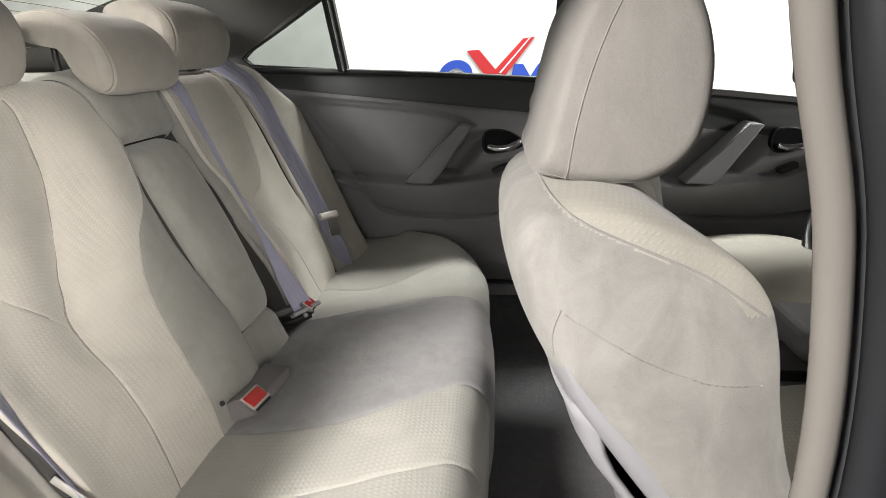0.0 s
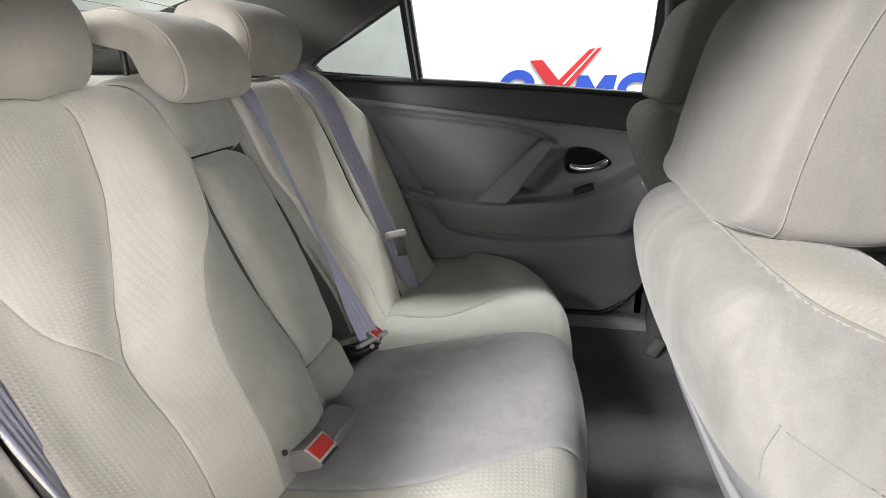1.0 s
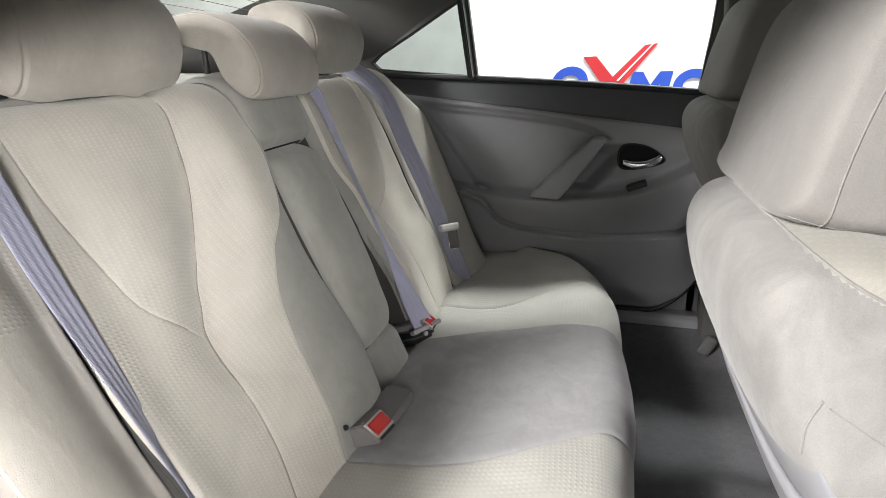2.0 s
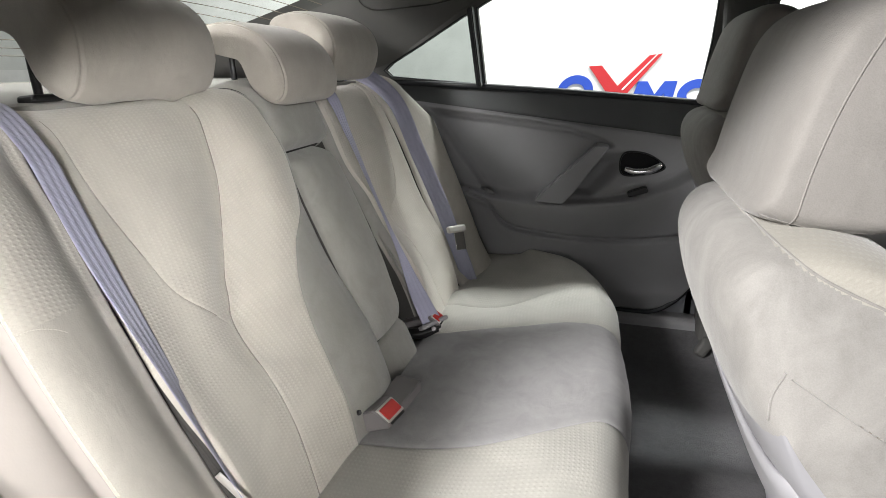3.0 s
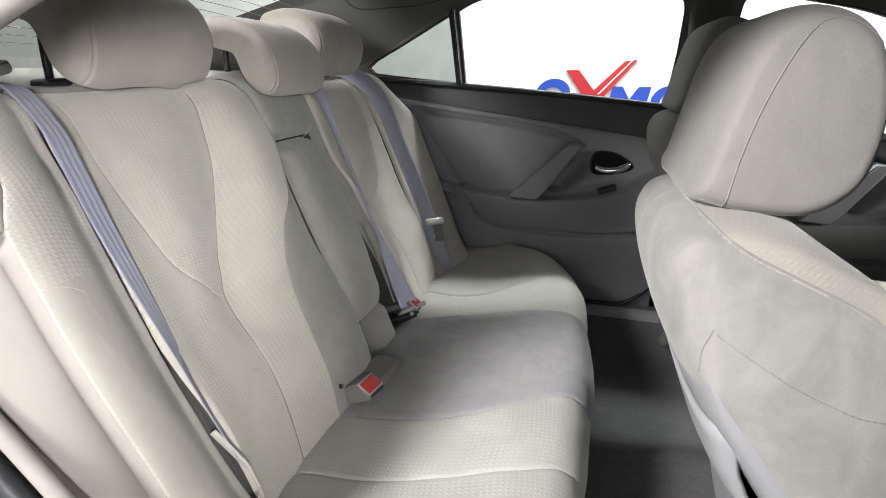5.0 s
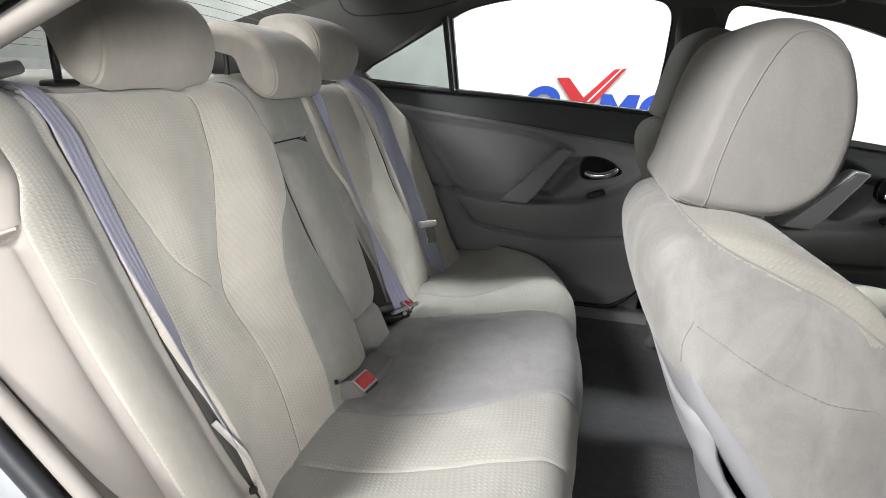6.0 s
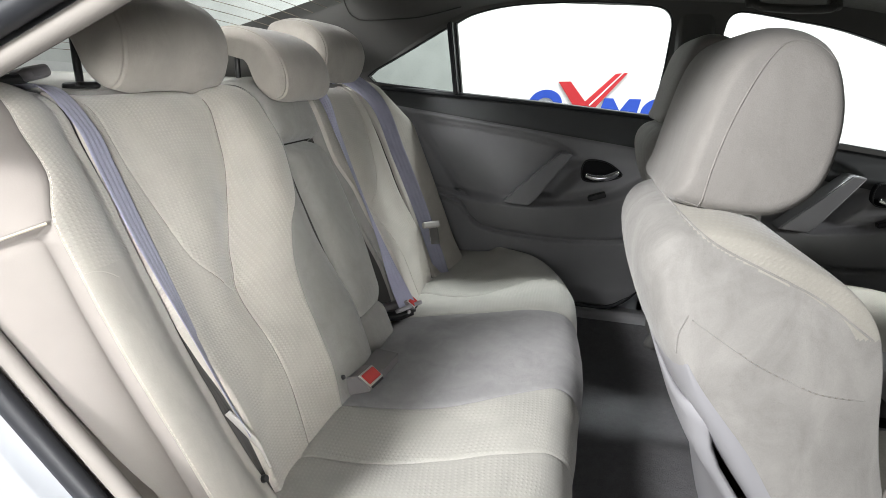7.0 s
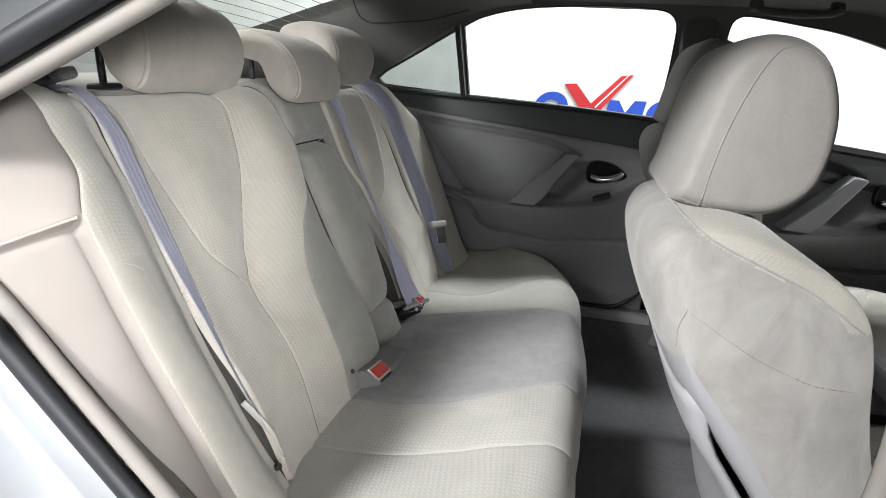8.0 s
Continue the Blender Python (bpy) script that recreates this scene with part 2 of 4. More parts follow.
def spline(points, n, closed=False):
    """n points along a Catmull-Rom curve through the given points."""
    p = [np.array(q, float) for q in points]
    k = len(p)
    out = []
    for i in range(n):
        u = i / n * k if closed else i / (n - 1) * (k - 1)
        a = int(u) if closed else min(int(u), k - 2)
        w = u - a
        q = [p[(a + d) % k] if closed else p[min(max(a + d, 0), k - 1)] for d in (-1, 0, 1, 2)]
        out.append(0.5 * (2 * q[1] + (q[2] - q[0]) * w + (2 * q[0] - 5 * q[1] + 4 * q[2] - q[3]) * w * w + (3 * q[1] - q[0] - 3 * q[2] + q[3]) * w**3))
    return out


def step(a, b, x):
    u = min(max((x - a) / (b - a), 0), 1)
    return u * u * (3 - 2 * u)


def rbox(bm, m, sx, sy, sz, r=0.004, seg=2):
    """A rounded box of that size at the pose m, added to bm."""
    g = bmesh.ops.create_cube(bm, size=1, matrix=Matrix.Diagonal((sx, sy, sz, 1)))
    vs = g["verts"]
    es = list({e for v in vs for e in v.link_edges})
    out = bmesh.ops.bevel(bm, geom=es, offset=r, segments=seg, affect="EDGES", profile=0.5)
    done = {v for v in vs if v.is_valid} | set(out["verts"])
    bmesh.ops.transform(bm, matrix=m, verts=list(done))


def prism(outline, y0, y1, bevel=0.0, seg=2):
    """A plate with the (x, z) outline between two depths."""
    bm = bmesh.new()
    f = bm.faces.new([bm.verts.new((x, y0, z)) for x, z in outline])
    g = bmesh.ops.extrude_face_region(bm, geom=[f])
    bmesh.ops.translate(bm, vec=(0, y1 - y0, 0), verts=[v for v in g["geom"] if isinstance(v, bmesh.types.BMVert)])
    if bevel:
        bmesh.ops.bevel(bm, geom=[e for e in bm.edges], offset=bevel, segments=seg, affect="EDGES", clamp_overlap=True)
    return bm


def tube(path, radius, sides=10, closed=False, flat=1.0):
    """Rings round a path; radius may be a list."""
    n = len(path)
    p = [np.array(q, float) for q in path]
    verts = []
    ref = np.array((0.0, 1.0, 0.0))
    for i in range(n):
        a, b = (p[i - 1], p[(i + 1) % n]) if closed else (p[max(i - 1, 0)], p[min(i + 1, n - 1)])
        d = (b - a) / (np.linalg.norm(b - a) + 1e-9)
        e1 = np.cross(d, ref)
        if np.linalg.norm(e1) < 0.05:
            e1 = np.cross(d, (1, 0, 0))
        e1 /= np.linalg.norm(e1)
        e2 = np.cross(d, e1)
        r = radius[i] if isinstance(radius, (list, tuple)) else radius
        for k in range(sides):
            c = 2 * math.pi * k / sides
            verts.append(p[i] + r * (e1 * math.cos(c) + e2 * math.sin(c) * flat))
    faces = grid_faces(n, sides, wrap_u=closed, wrap_v=True)
    if not closed:
        faces += [tuple(range(sides))[::-1], tuple(range((n - 1) * sides, n * sides))]
    return verts, faces


def ribbon(path, across, width, thick=0.0016, ribs=4):
    """A woven band along path; across: the direction of its width at each point."""
    n = len(path)
    verts = []
    cols = []
    for k in range(ribs * 4 + 1):
        u = k / (ribs * 4)
        cols.append((u - 0.5, math.cos(u * ribs * 2 * math.pi) * -0.0006))
    prof = [(u, thick / 2 + h) for u, h in cols] + [(u, -thick / 2 - h) for u, h in reversed(cols)]
    for i in range(n):
        p = np.array(path[i], float)
        d = np.array(path[min(i + 1, n - 1)], float) - np.array(path[max(i - 1, 0)], float)
        d /= np.linalg.norm(d) + 1e-9
        w = np.array(across[i], float)
        w -= d * (w @ d)
        w /= np.linalg.norm(w) + 1e-9
        nn = np.cross(w, d)
        ww = width[i] if isinstance(width, (list, tuple)) else width
        for u, h in prof:
            verts.append(p + w * u * ww + nn * h)
    return verts, grid_faces(n, len(prof), wrap_v=True)


def uneven(x, y, z, size=0.0016):
    """Slight slackness of stuffed cloth."""
    return size * (noise.noise(Vector((x, y, z)) * 9) + 0.5 * noise.noise(Vector((x + 3, y, z)) * 23))


def upholstery(name, curves, svals, place, high, mats, parent, label="", nu=14, groove=0.0048, puff=0.0018, skirt=(True, True), fade=None, flip=False, wide=0.0034, edge=2):
    """Sewn panels side by side: curves give the seams across, place(y, s, h) the surface, high(y, s) its relief."""
    cols = []
    n = len(curves) - 1
    for i in range(n):
        for k in range(nu + (1 if i == n - 1 else 0)):
            cols.append((i, 0.5 - 0.5 * math.cos(math.pi * k / nu)))
    verts = []
    for s in svals:
        row = []
        for i, u in cols:
            a, b = curves[i](s), curves[i + 1](s)
            w = max(b - a, 1e-4)
            y = a + u * w
            fa = fade[i](s) if fade and fade[i] else 1.0
            fb = fade[i + 1](s) if fade and fade[i + 1] else 1.0
            dip = groove * (fa * math.exp(-((u * w / wide) ** 2)) + fb * math.exp(-(((1 - u) * w / wide) ** 2)))
            h = high(y, s) + puff * min(w / 0.08, 1) * (1 - (2 * u - 1) ** 4) - dip
            row.append((y, s, h + uneven(y, s, 0.3, 0.0016)))
        if skirt[0]:
            y, s_, h = row[0]
            row = [(y + 0.006, s_, h - 0.10), (y + 0.002, s_, h - 0.03), (y, s_, h - 0.008)] + row
        if skirt[1]:
            y, s_, h = row[-1]
            row = row + [(y, s_, h - 0.008), (y - 0.002, s_, h - 0.03), (y - 0.006, s_, h - 0.10)]
        verts += [place(*q) for q in row]
    nv = len(row)
    faces = grid_faces(len(svals), nv)
    if flip:
        faces = [f[::-1] for f in faces]
    idx = []
    pre = 3 if skirt[0] else 0
    for i in range(len(svals) - 1):
        for j in range(nv - 1):
            c = min(max(j - pre, 0), len(cols) - 1)
            m = mats[cols[c][0]]
            m = m(0.5 * (svals[i] + svals[i + 1])) if callable(m) else m
            # Deep sides of a pad are coloured dark, standing in for gap shade.
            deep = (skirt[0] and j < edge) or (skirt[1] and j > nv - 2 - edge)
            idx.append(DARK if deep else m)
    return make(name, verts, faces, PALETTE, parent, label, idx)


PALETTE = [M_WEAVE, M_VELD, M_VINYL, M_DARK_FILL, M_VELC, M_WEAVE_DIM, M_VELB, M_VELG, M_WEAVE_F]
WEAVE, VELD, VINYL, DARK, VELC, WEAVE_DIM, VELB, VELG, WEAVE_F = range(9)


def pillow(name, profile, y_mid, half, mats, parent, label="", n=28, power=5.0, crown=0.0, pull=0.75, seam=None, folds=0.0):
    """A stuffed pad: the (x, z) side profile drawn across, its ends rounded off."""
    ring = spline(profile, 56, closed=True)
    cx, cz = np.mean([q[0] for q in ring]), np.mean([q[1] for q in ring])
    ts = [-math.cos(math.pi * i / n) for i in range(n + 1)]
    if seam:
        ts += [sg * (seam + d) for sg in (-1, 1) for d in (-0.03, -0.016, -0.008, 0.0, 0.008, 0.016, 0.03)]
    ts = sorted(ts)
    n = len(ts) - 1
    verts = []
    for t in ts:
        k = (1 - abs(t) ** power) ** (1 / 2.2) if abs(t) < 1 else 0.0
        k = 1 - pull + pull * k
        if seam:
            k -= 0.045 * math.exp(-(((abs(t) - seam) / 0.011) ** 2)) - 0.02 * math.exp(-(((abs(t) - seam) / 0.05) ** 2))
        for x, z in ring:
            kk = k + uneven(x, y_mid + half * t, z, 0.018)
            if folds:
                ridge = 1 - abs(noise.noise(Vector((0.5, 9 * half * t + 8 * (z - cz), 20 * (z - cz) - 7 * half * t))))
                kk += folds * (ridge ** 5 - 0.4) * max(1 - abs(t) ** 3, 0)
            verts.append((cx + (x - cx) * kk - crown * t * t * step(cx, cx + 0.06, x), y_mid + half * t, cz + (z - cz) * kk))
    faces = grid_faces(n + 1, 56, wrap_v=True)
    verts.append((cx, y_mid - half * 1.01, cz))
    verts.append((cx, y_mid + half * 1.01, cz))
    a, b = len(verts) - 2, len(verts) - 1
    faces += [(a, j, (j + 1) % 56) for j in range(56)]
    faces += [(b, n * 56 + (j + 1) % 56, n * 56 + j) for j in range(56)]
    return make(name, verts, [f[::-1] for f in faces], mats, parent, label)


# ---- showroom ----
def slab(name, x0, x1, y0, y1, z0, z1, mat, label):
    bm = bmesh.new()
    rbox(bm, pose((x0 + x1) / 2, (y0 + y1) / 2, (z0 + z1) / 2), x1 - x0, y1 - y0, z1 - z0, 0.003, 1)
    return tagged(part(name, bm, mat, None, "", False), label, name.split("_")[0], "", "structure")


slab("floor", -6, 7, -5, 4.72, -0.1, 0.0, M_FLOOR, "smooth grey showroom floor under the car")
slab("ceiling", -6, 7, -5, 4.72, 3.4, 3.5, M_CEIL, "unseen grey showroom ceiling")
slab("wall_left", -6, 7, 4.72, 4.87, 0, 3.4, M_WALL, "bright white showroom wall with a painted sign")
slab("wall_right", -6, 7, -5.15, -5, 0, 3.4, M_WALL_G, "unseen grey showroom wall beside the open door")
slab("wall_rear", -6.15, -6, -5, 4.72, 0, 3.4, M_WALL, "plain white showroom wall behind the car")
slab("wall_front", 7, 7.15, -5, 4.72, 0, 3.4, M_WALL_G, "unseen grey showroom wall ahead of the car")

# the sign on the far wall: rings, a tick and a zigzag
sign = thing("wall_sign", "blue rings and zigzag with a red tick on white wall", "sign")


def ring_shape(x0, x1, z0, z1, w, lean):
    bm = bmesh.new()
    n = 40
    outs = []
    for yv in (4.718, 4.70):
        for k in (1.0, 0.0):
            row = []
            for i in range(n):
                a = 2 * math.pi * i / n
                rx, rz = (x1 - x0) / 2 - (0 if k else w), (z1 - z0) / 2 - (0 if k else w)
                x, z = rx * math.cos(a), rz * math.sin(a)
                row.append(bm.verts.new(((x0 + x1) / 2 + x + lean * z, yv, (z0 + z1) / 2 + z)))
            outs.append(row)
    for i in range(n):
        j = (i + 1) % n
        for a, b in ((0, 1), (1, 3), (3, 2), (2, 0)):
            bm.faces.new((outs[a][i], outs[a][j], outs[b][j], outs[b][i]))
    return bm


part("ring", ring_shape(-0.45, -0.19, 0.79, 1.026, 0.062, 0.12), M_SIGN_B, sign, "blue painted ring", False)
part("ring", ring_shape(0.40, 0.66, 0.79, 1.012, 0.062, 0.12), M_SIGN_B, sign, "blue painted ring", False)
part("tick", prism([(-0.232, 1.09), (-0.14, 1.096), (-0.018, 0.955), (0.185, 1.17), (0.272, 1.182), (0.02, 0.86), (-0.06, 0.86)], 4.714, 4.69), M_SIGN_R, sign, "red tick", False)
part("tick_stripe", prism([(0.012, 0.93), (0.232, 1.176), (0.24, 1.177), (0.022, 0.925)], 4.689, 4.684), M_SIGN_W, sign, "thin white stripe", False)
part("zigzag", prism([(0.07, 0.79), (0.125, 0.988), (0.19, 0.99), (0.245, 0.90), (0.305, 0.993), (0.392, 0.996), (0.355, 0.79), (0.29, 0.79), (0.312, 0.91), (0.25, 0.82), (0.215, 0.82), (0.165, 0.90), (0.138, 0.79)], 4.714, 4.70), M_SIGN_B, sign, "blue zigzag", False)

# ---- rear seat: the backrest's surface ----
TH = math.atan(0.448)
BN, BU, B0 = np.array((math.cos(TH), 0, math.sin(TH))), np.array((-math.sin(TH), 0, math.cos(TH))), np.array((-0.445, 0, 0.44))
STOP, SR = 0.63, 0.06


def back(y, s, h):
    """A point of the backrest: y across, s up along it from the cushion, h proud of it."""
    if s <= STOP:
        p = B0 + BU * s + BN * h
    else:
        a = (s - STOP) / SR
        d = BN * math.cos(a) + BU * math.sin(a)
        p = B0 + BU * STOP - BN * SR + d * (SR + h * (1 - 0.5 * step(0, 1.6, a)))
    return np.array((p[0], y, p[2]))


def mirror(f):
    return lambda s: 2 * C - f(s)


S_BACK = [-0.02 + 0.0125 * i for i in range(53)] + [STOP + SR * a for a in (0.1, 0.25, 0.45, 0.65, 0.85, 1.05, 1.25, 1.5, 1.75, 2.0, 2.3, 2.6)]
c_gap = curve1([(0.0, 0.522), (0.1, 0.512), (0.19, 0.501), (0.34, 0.489), (0.5, 0.486), (0.6, 0.488), (0.69, 0.498)])
c_insr = curve1([(0, 0.668), (0.077, 0.681), (0.15, 0.690), (0.2, 0.694), (0.25, 0.700), (0.305, 0.706), (0.344, 0.717), (0.372, 0.737), (0.40, 0.753), (0.433, 0.776), (0.483, 0.801), (0.538, 0.819), (0.60, 0.827), (0.655, 0.832), (0.75, 0.834)])
c_insl0 = curve1([(0.338, 0.706), (0.347, 0.702), (0.362, 0.680), (0.38, 0.655), (0.415, 0.620), (0.47, 0.598), (0.555, 0.574), (0.62, 0.569), (0.75, 0.56)])


def c_insl(s):
    return min(c_insl0(s), c_insr(s) - 0.006)


c_vel0 = curve1([(0, 0.797), (0.077, 0.80), (0.132, 0.806), (0.2, 0.808), (0.27, 0.819), (0.34, 0.840), (0.383, 0.863), (0.405, 0.878), (0.42, 0.894), (0.447, 0.930), (0.47, 0.955), (0.521, 0.965), (0.585, 0.969), (0.671, 0.962), (0.75, 0.955)])
c_arm = curve1([(0, 0.957), (0.103, 0.957), (0.157, 0.962), (0.246, 0.966), (0.342, 0.963), (0.435, 0.962), (0.554, 0.977), (0.68, 0.97), (0.75, 0.965)])


def c_vel(s):
    return min(c_vel0(s), c_arm(s) - 0.008)


def high_outer(y, s):
    """Relief of an outer back panel, for the near side (y below C)."""
    depth = 0.040 if y < C else 0.028
    if y > C:
        y = 2 * C - y
    mid = step(0.02, 0.2, s)
    low = step(0.0, 0.12, s)
    top = 1 - 0.5 * step(0.52, 0.70, s)
    h = 0.041 * math.exp(-(((y - 0.905) / (0.115 if y < 0.905 else 0.085 + 0.14 * step(0.45, 0.62, s))) ** 2)) * (0.55 + 0.45 * low) * top
    h += 0.022 * math.exp(-(((y - 0.525) / 0.05) ** 2)) * top
    dy = y - (c_insr(s) + 0.003)
    h -= depth * math.exp(-((dy / (0.058 if dy < 0 else 0.05)) ** 2)) * math.exp(-(((s - 0.46) / (0.16 if s < 0.46 else 0.17)) ** 2))
    h += 0.014 * math.exp(-(((y - 0.66) / 0.09) ** 2)) * math.exp(-(((s - 0.5) / 0.12) ** 2))
    h += 0.022 * math.exp(-(((s - 0.19) / 0.11) ** 2))
    h += 0.012 * (1 - mid)
    return h


far_in = curve1([(0, 1.225), (0.2, 1.235), (0.35, 1.245), (0.5, 1.252), (0.6, 1.24), (0.75, 1.22)])


def far_vel(s):
    return max(2 * C - c_vel(s), far_in(s) + 0.008)


rear_seat = thing("rear_bench_seat", "light beige cloth rear bench seat with woven inserts and three headrests", "car seat")
fade_v = curve1([(0.335, 0.0), (0.36, 1.0), (0.8, 1.0)])
c_edge = lambda s: c_gap(s) + 0.024 - 0.004 * (1 - step(0.12, 0.33, s))
c_gap_shade = lambda s: c_edge(s) + 0.007


def high_back(y, s):
    """The outer back panel, sunk beside the bolster and darkened there as gap shade."""
    yy = y if y < C else 2 * C - y
    gap_shade_y = c_gap_shade(s) + (0.014 if y > C else 0)
    h = high_outer(y, s) - 0.011 * (1 - step(gap_shade_y - 0.004, gap_shade_y + 0.006, yy))
    if y > C:
        h -= 0.034 * (1 - step(far_vel(s) - 0.012, far_vel(s) + 0.006, y))
    return h


# The first strip is near-black: shade beside the belt put into colour.
back_near = upholstery("backrest_section", [c_edge, c_gap_shade, c_insl, c_insr, c_vel, c_arm], S_BACK, back, high_back, [DARK, WEAVE, WEAVE, WEAVE, VELG], rear_seat,
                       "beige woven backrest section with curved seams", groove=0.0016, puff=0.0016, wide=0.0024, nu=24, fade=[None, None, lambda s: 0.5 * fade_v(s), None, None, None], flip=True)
upholstery("backrest_section", [far_in, far_vel, mirror(c_insr), mirror(c_insl), mirror(lambda s: c_gap_shade(s) + 0.014), mirror(lambda s: c_edge(s) + 0.014)], S_BACK, back, high_back, [VELG, WEAVE, WEAVE, WEAVE, DARK], rear_seat,
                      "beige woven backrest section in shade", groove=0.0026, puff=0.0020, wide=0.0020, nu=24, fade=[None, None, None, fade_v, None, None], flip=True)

# Dark tubes laid in the seam grooves to paint in their crease shade.
for name, c, s0, s1 in (("inset_seam_shade", c_insr, 0.0, 0.66), ("inset_seam_shade", c_insl, 0.36, 0.66)):
    line = [back(c(s), s, high_back(c(s), s) - 0.0014) for s in [s0 + (s1 - s0) * i / 90 for i in range(91)]]
    v, f = tube(line, 0.0009, 5)
    make(name, v, f, M_STITCH, back_near, "thin dark line, crease shade of the seam put into colour")


def ends(s, s0, s1, r, low=0.03, top=0.03):
    """Rounding off towards both ends of a pad."""
    a, b = min(max((s - s0) / r, 0), 1), min(max((s1 - s) / r, 0), 1)
    return -low * (1 - a) ** 2.2 - top * (1 - b) ** 2.2


def pad_rows(s0, s1, n):
    return [s0 + (s1 - s0) * (0.5 - 0.5 * math.cos(math.pi * i / n)) for i in range(n + 1)]


flat = lambda v: (lambda s: v)
arm_in = lambda s: c_arm(s) + 0.012
arm_out = curve1([(0.15, 1.150), (0.3, 1.180), (0.45, 1.195), (0.52, 1.190), (0.56, 1.175)])
upholstery("armrest", [arm_in, arm_out], pad_rows(0.156, 0.550, 30), back, lambda y, s: 0.030 + 0.008 * math.sin(math.pi * (s - 0.16) / 0.39) + ends(s, 0.156, 0.550, 0.045, 0.014, 0.035) - 0.035 * step(1.10, 1.195, y),
           [VELG], rear_seat, "smooth grey-beige folded centre armrest", flip=True, puff=0.02)
upholstery("lower_block", [flat(0.962), flat(1.158)], pad_rows(0.02, 0.153, 14), back, lambda y, s: 0.032 + ends(s, 0.02, 0.153, 0.025, 0.02, 0.014) - 0.03 * step(1.10, 1.18, y), [VELG], rear_seat, "small padded block below the armrest", flip=True, puff=0.01)
upholstery("upper_block", [flat(0.970), flat(1.20)], [0.553, 0.555, 0.559, 0.566, 0.578, 0.593, 0.605] + [s for s in S_BACK if s > 0.62], back,
           lambda y, s: 0.034 + ends(s, 0.553, 1.0, 0.020) - 0.02 * step(1.13, 1.2, y), [VELG], rear_seat, "padded block under the middle headrest", flip=True, puff=0.012)
# Dark sheet behind the pads so that gaps look shaded.
upholstery("backing", [flat(0.36), flat(1.74)], [0.0, 0.2, 0.4, 0.6] + [s for s in S_BACK if s > 0.62], back, lambda y, s: -0.1, [DARK], rear_seat, "near-black sheet behind the backrest pads, deepening the gap shade", flip=True, skirt=(False, False), puff=0, groove=0)

# fixed side bolsters beside the doors
c_stitch = curve1([(0.0, 0.388), (0.148, 0.378), (0.26, 0.367), (0.376, 0.357), (0.471, 0.354), (0.517, 0.356), (0.564, 0.386), (0.619, 0.399), (0.69, 0.423), (0.75, 0.433)])


def side_outer(s):
    return 0.297


def high_side(y, s):
    yy = y if y < C else 2 * C - y
    a = c_stitch(s)
    up = 1 - 0.55 * step(0.50, 0.69, s)
    u = min(max((yy - a) / max(c_gap(s) - a, 0.01), 0), 1)
    h = (0.088 - 0.060 * u ** 1.8) * up + 0.012 * (1 - step(0, 0.15, s))
    if yy < a:
        v = (a - yy) / (a - side_outer(s))
        rim = min(0.024 + (0.355 - s) * 0.31, 0.092)
        h -= (h - rim) * v ** 1.5
        h -= 0.008 * math.exp(-(((s - 0.508) / 0.006) ** 2)) + 0.018 * (1 - step(0.506, 0.516, s))
    return h


S_SIDE = sorted(set([round(v, 4) for v in S_BACK] + [0.494, 0.498, 0.503, 0.507, 0.510, 0.514, 0.518, 0.522]))
split = lambda s: WEAVE if s > 0.455 else VELB
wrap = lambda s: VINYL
gap_in = lambda s: c_gap(s) + 0.021
side_near = thing("seat_side_bolster", "beige side bolster with a stitched edge beside the open doorway", "car seat bolster", "side bolsters")
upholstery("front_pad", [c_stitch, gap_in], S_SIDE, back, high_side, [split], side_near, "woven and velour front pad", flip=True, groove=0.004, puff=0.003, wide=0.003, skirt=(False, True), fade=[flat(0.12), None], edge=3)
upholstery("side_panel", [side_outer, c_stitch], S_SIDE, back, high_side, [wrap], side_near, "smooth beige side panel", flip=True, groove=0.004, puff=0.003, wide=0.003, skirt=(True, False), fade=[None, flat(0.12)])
side_far = thing("seat_side_bolster", "beige side bolster in shade beside the closed door", "car seat bolster", "side bolsters")
upholstery("front_pad", [mirror(gap_in), mirror(c_stitch)], S_SIDE, back, high_side, [split], side_far, "woven and velour front pad", flip=True, groove=0.004, puff=0.003, wide=0.003, skirt=(True, False))
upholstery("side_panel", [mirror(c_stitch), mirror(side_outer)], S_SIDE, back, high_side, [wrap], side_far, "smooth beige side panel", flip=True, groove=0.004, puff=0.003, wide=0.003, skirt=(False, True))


def stitches(name, path, size, gap, parent, lift, mat=None, thick=0.0007, label="pale thread stitches along the seam"):
    """Short thread stitches along a path of points."""
    verts, faces = [], []
    pts = [np.array(p) for p in path]
    run = [0.0]
    for a, b in zip(pts[:-1], pts[1:]):
        run.append(run[-1] + float(np.linalg.norm(b - a)))

    def at(d):
        k = max(i for i in range(len(run) - 1) if run[i] <= d)
        return pts[k] + (pts[k + 1] - pts[k]) * (d - run[k]) / (run[k + 1] - run[k] + 1e-9)
    lift = np.array(lift)
    pos = 0.0
    while pos + size < run[-1]:
        v, f = tube([at(pos) + lift, at(pos + size * 0.5) + lift * 1.5, at(pos + size) + lift], thick, 5)
        faces += [tuple(k + len(verts) for k in q) for q in f]
        verts += v
        pos += size + gap
    return make(name, verts, faces, mat or M_THREAD, parent, label)


stitches("stitching", [back(c_stitch(s) + 0.003, s, high_side(c_stitch(s), s)) for s in [0.1 + 0.0065 * i for i in range(90)]], 0.0032, 0.0036, side_near, (0.0008, -0.0008, 0.0004), None, 0.00055)
cross = [(c_stitch(0.455) + 0.004 + 0.05 * k, 0.455 - 0.018 * k * k) for k in [i / 12 for i in range(13)]]
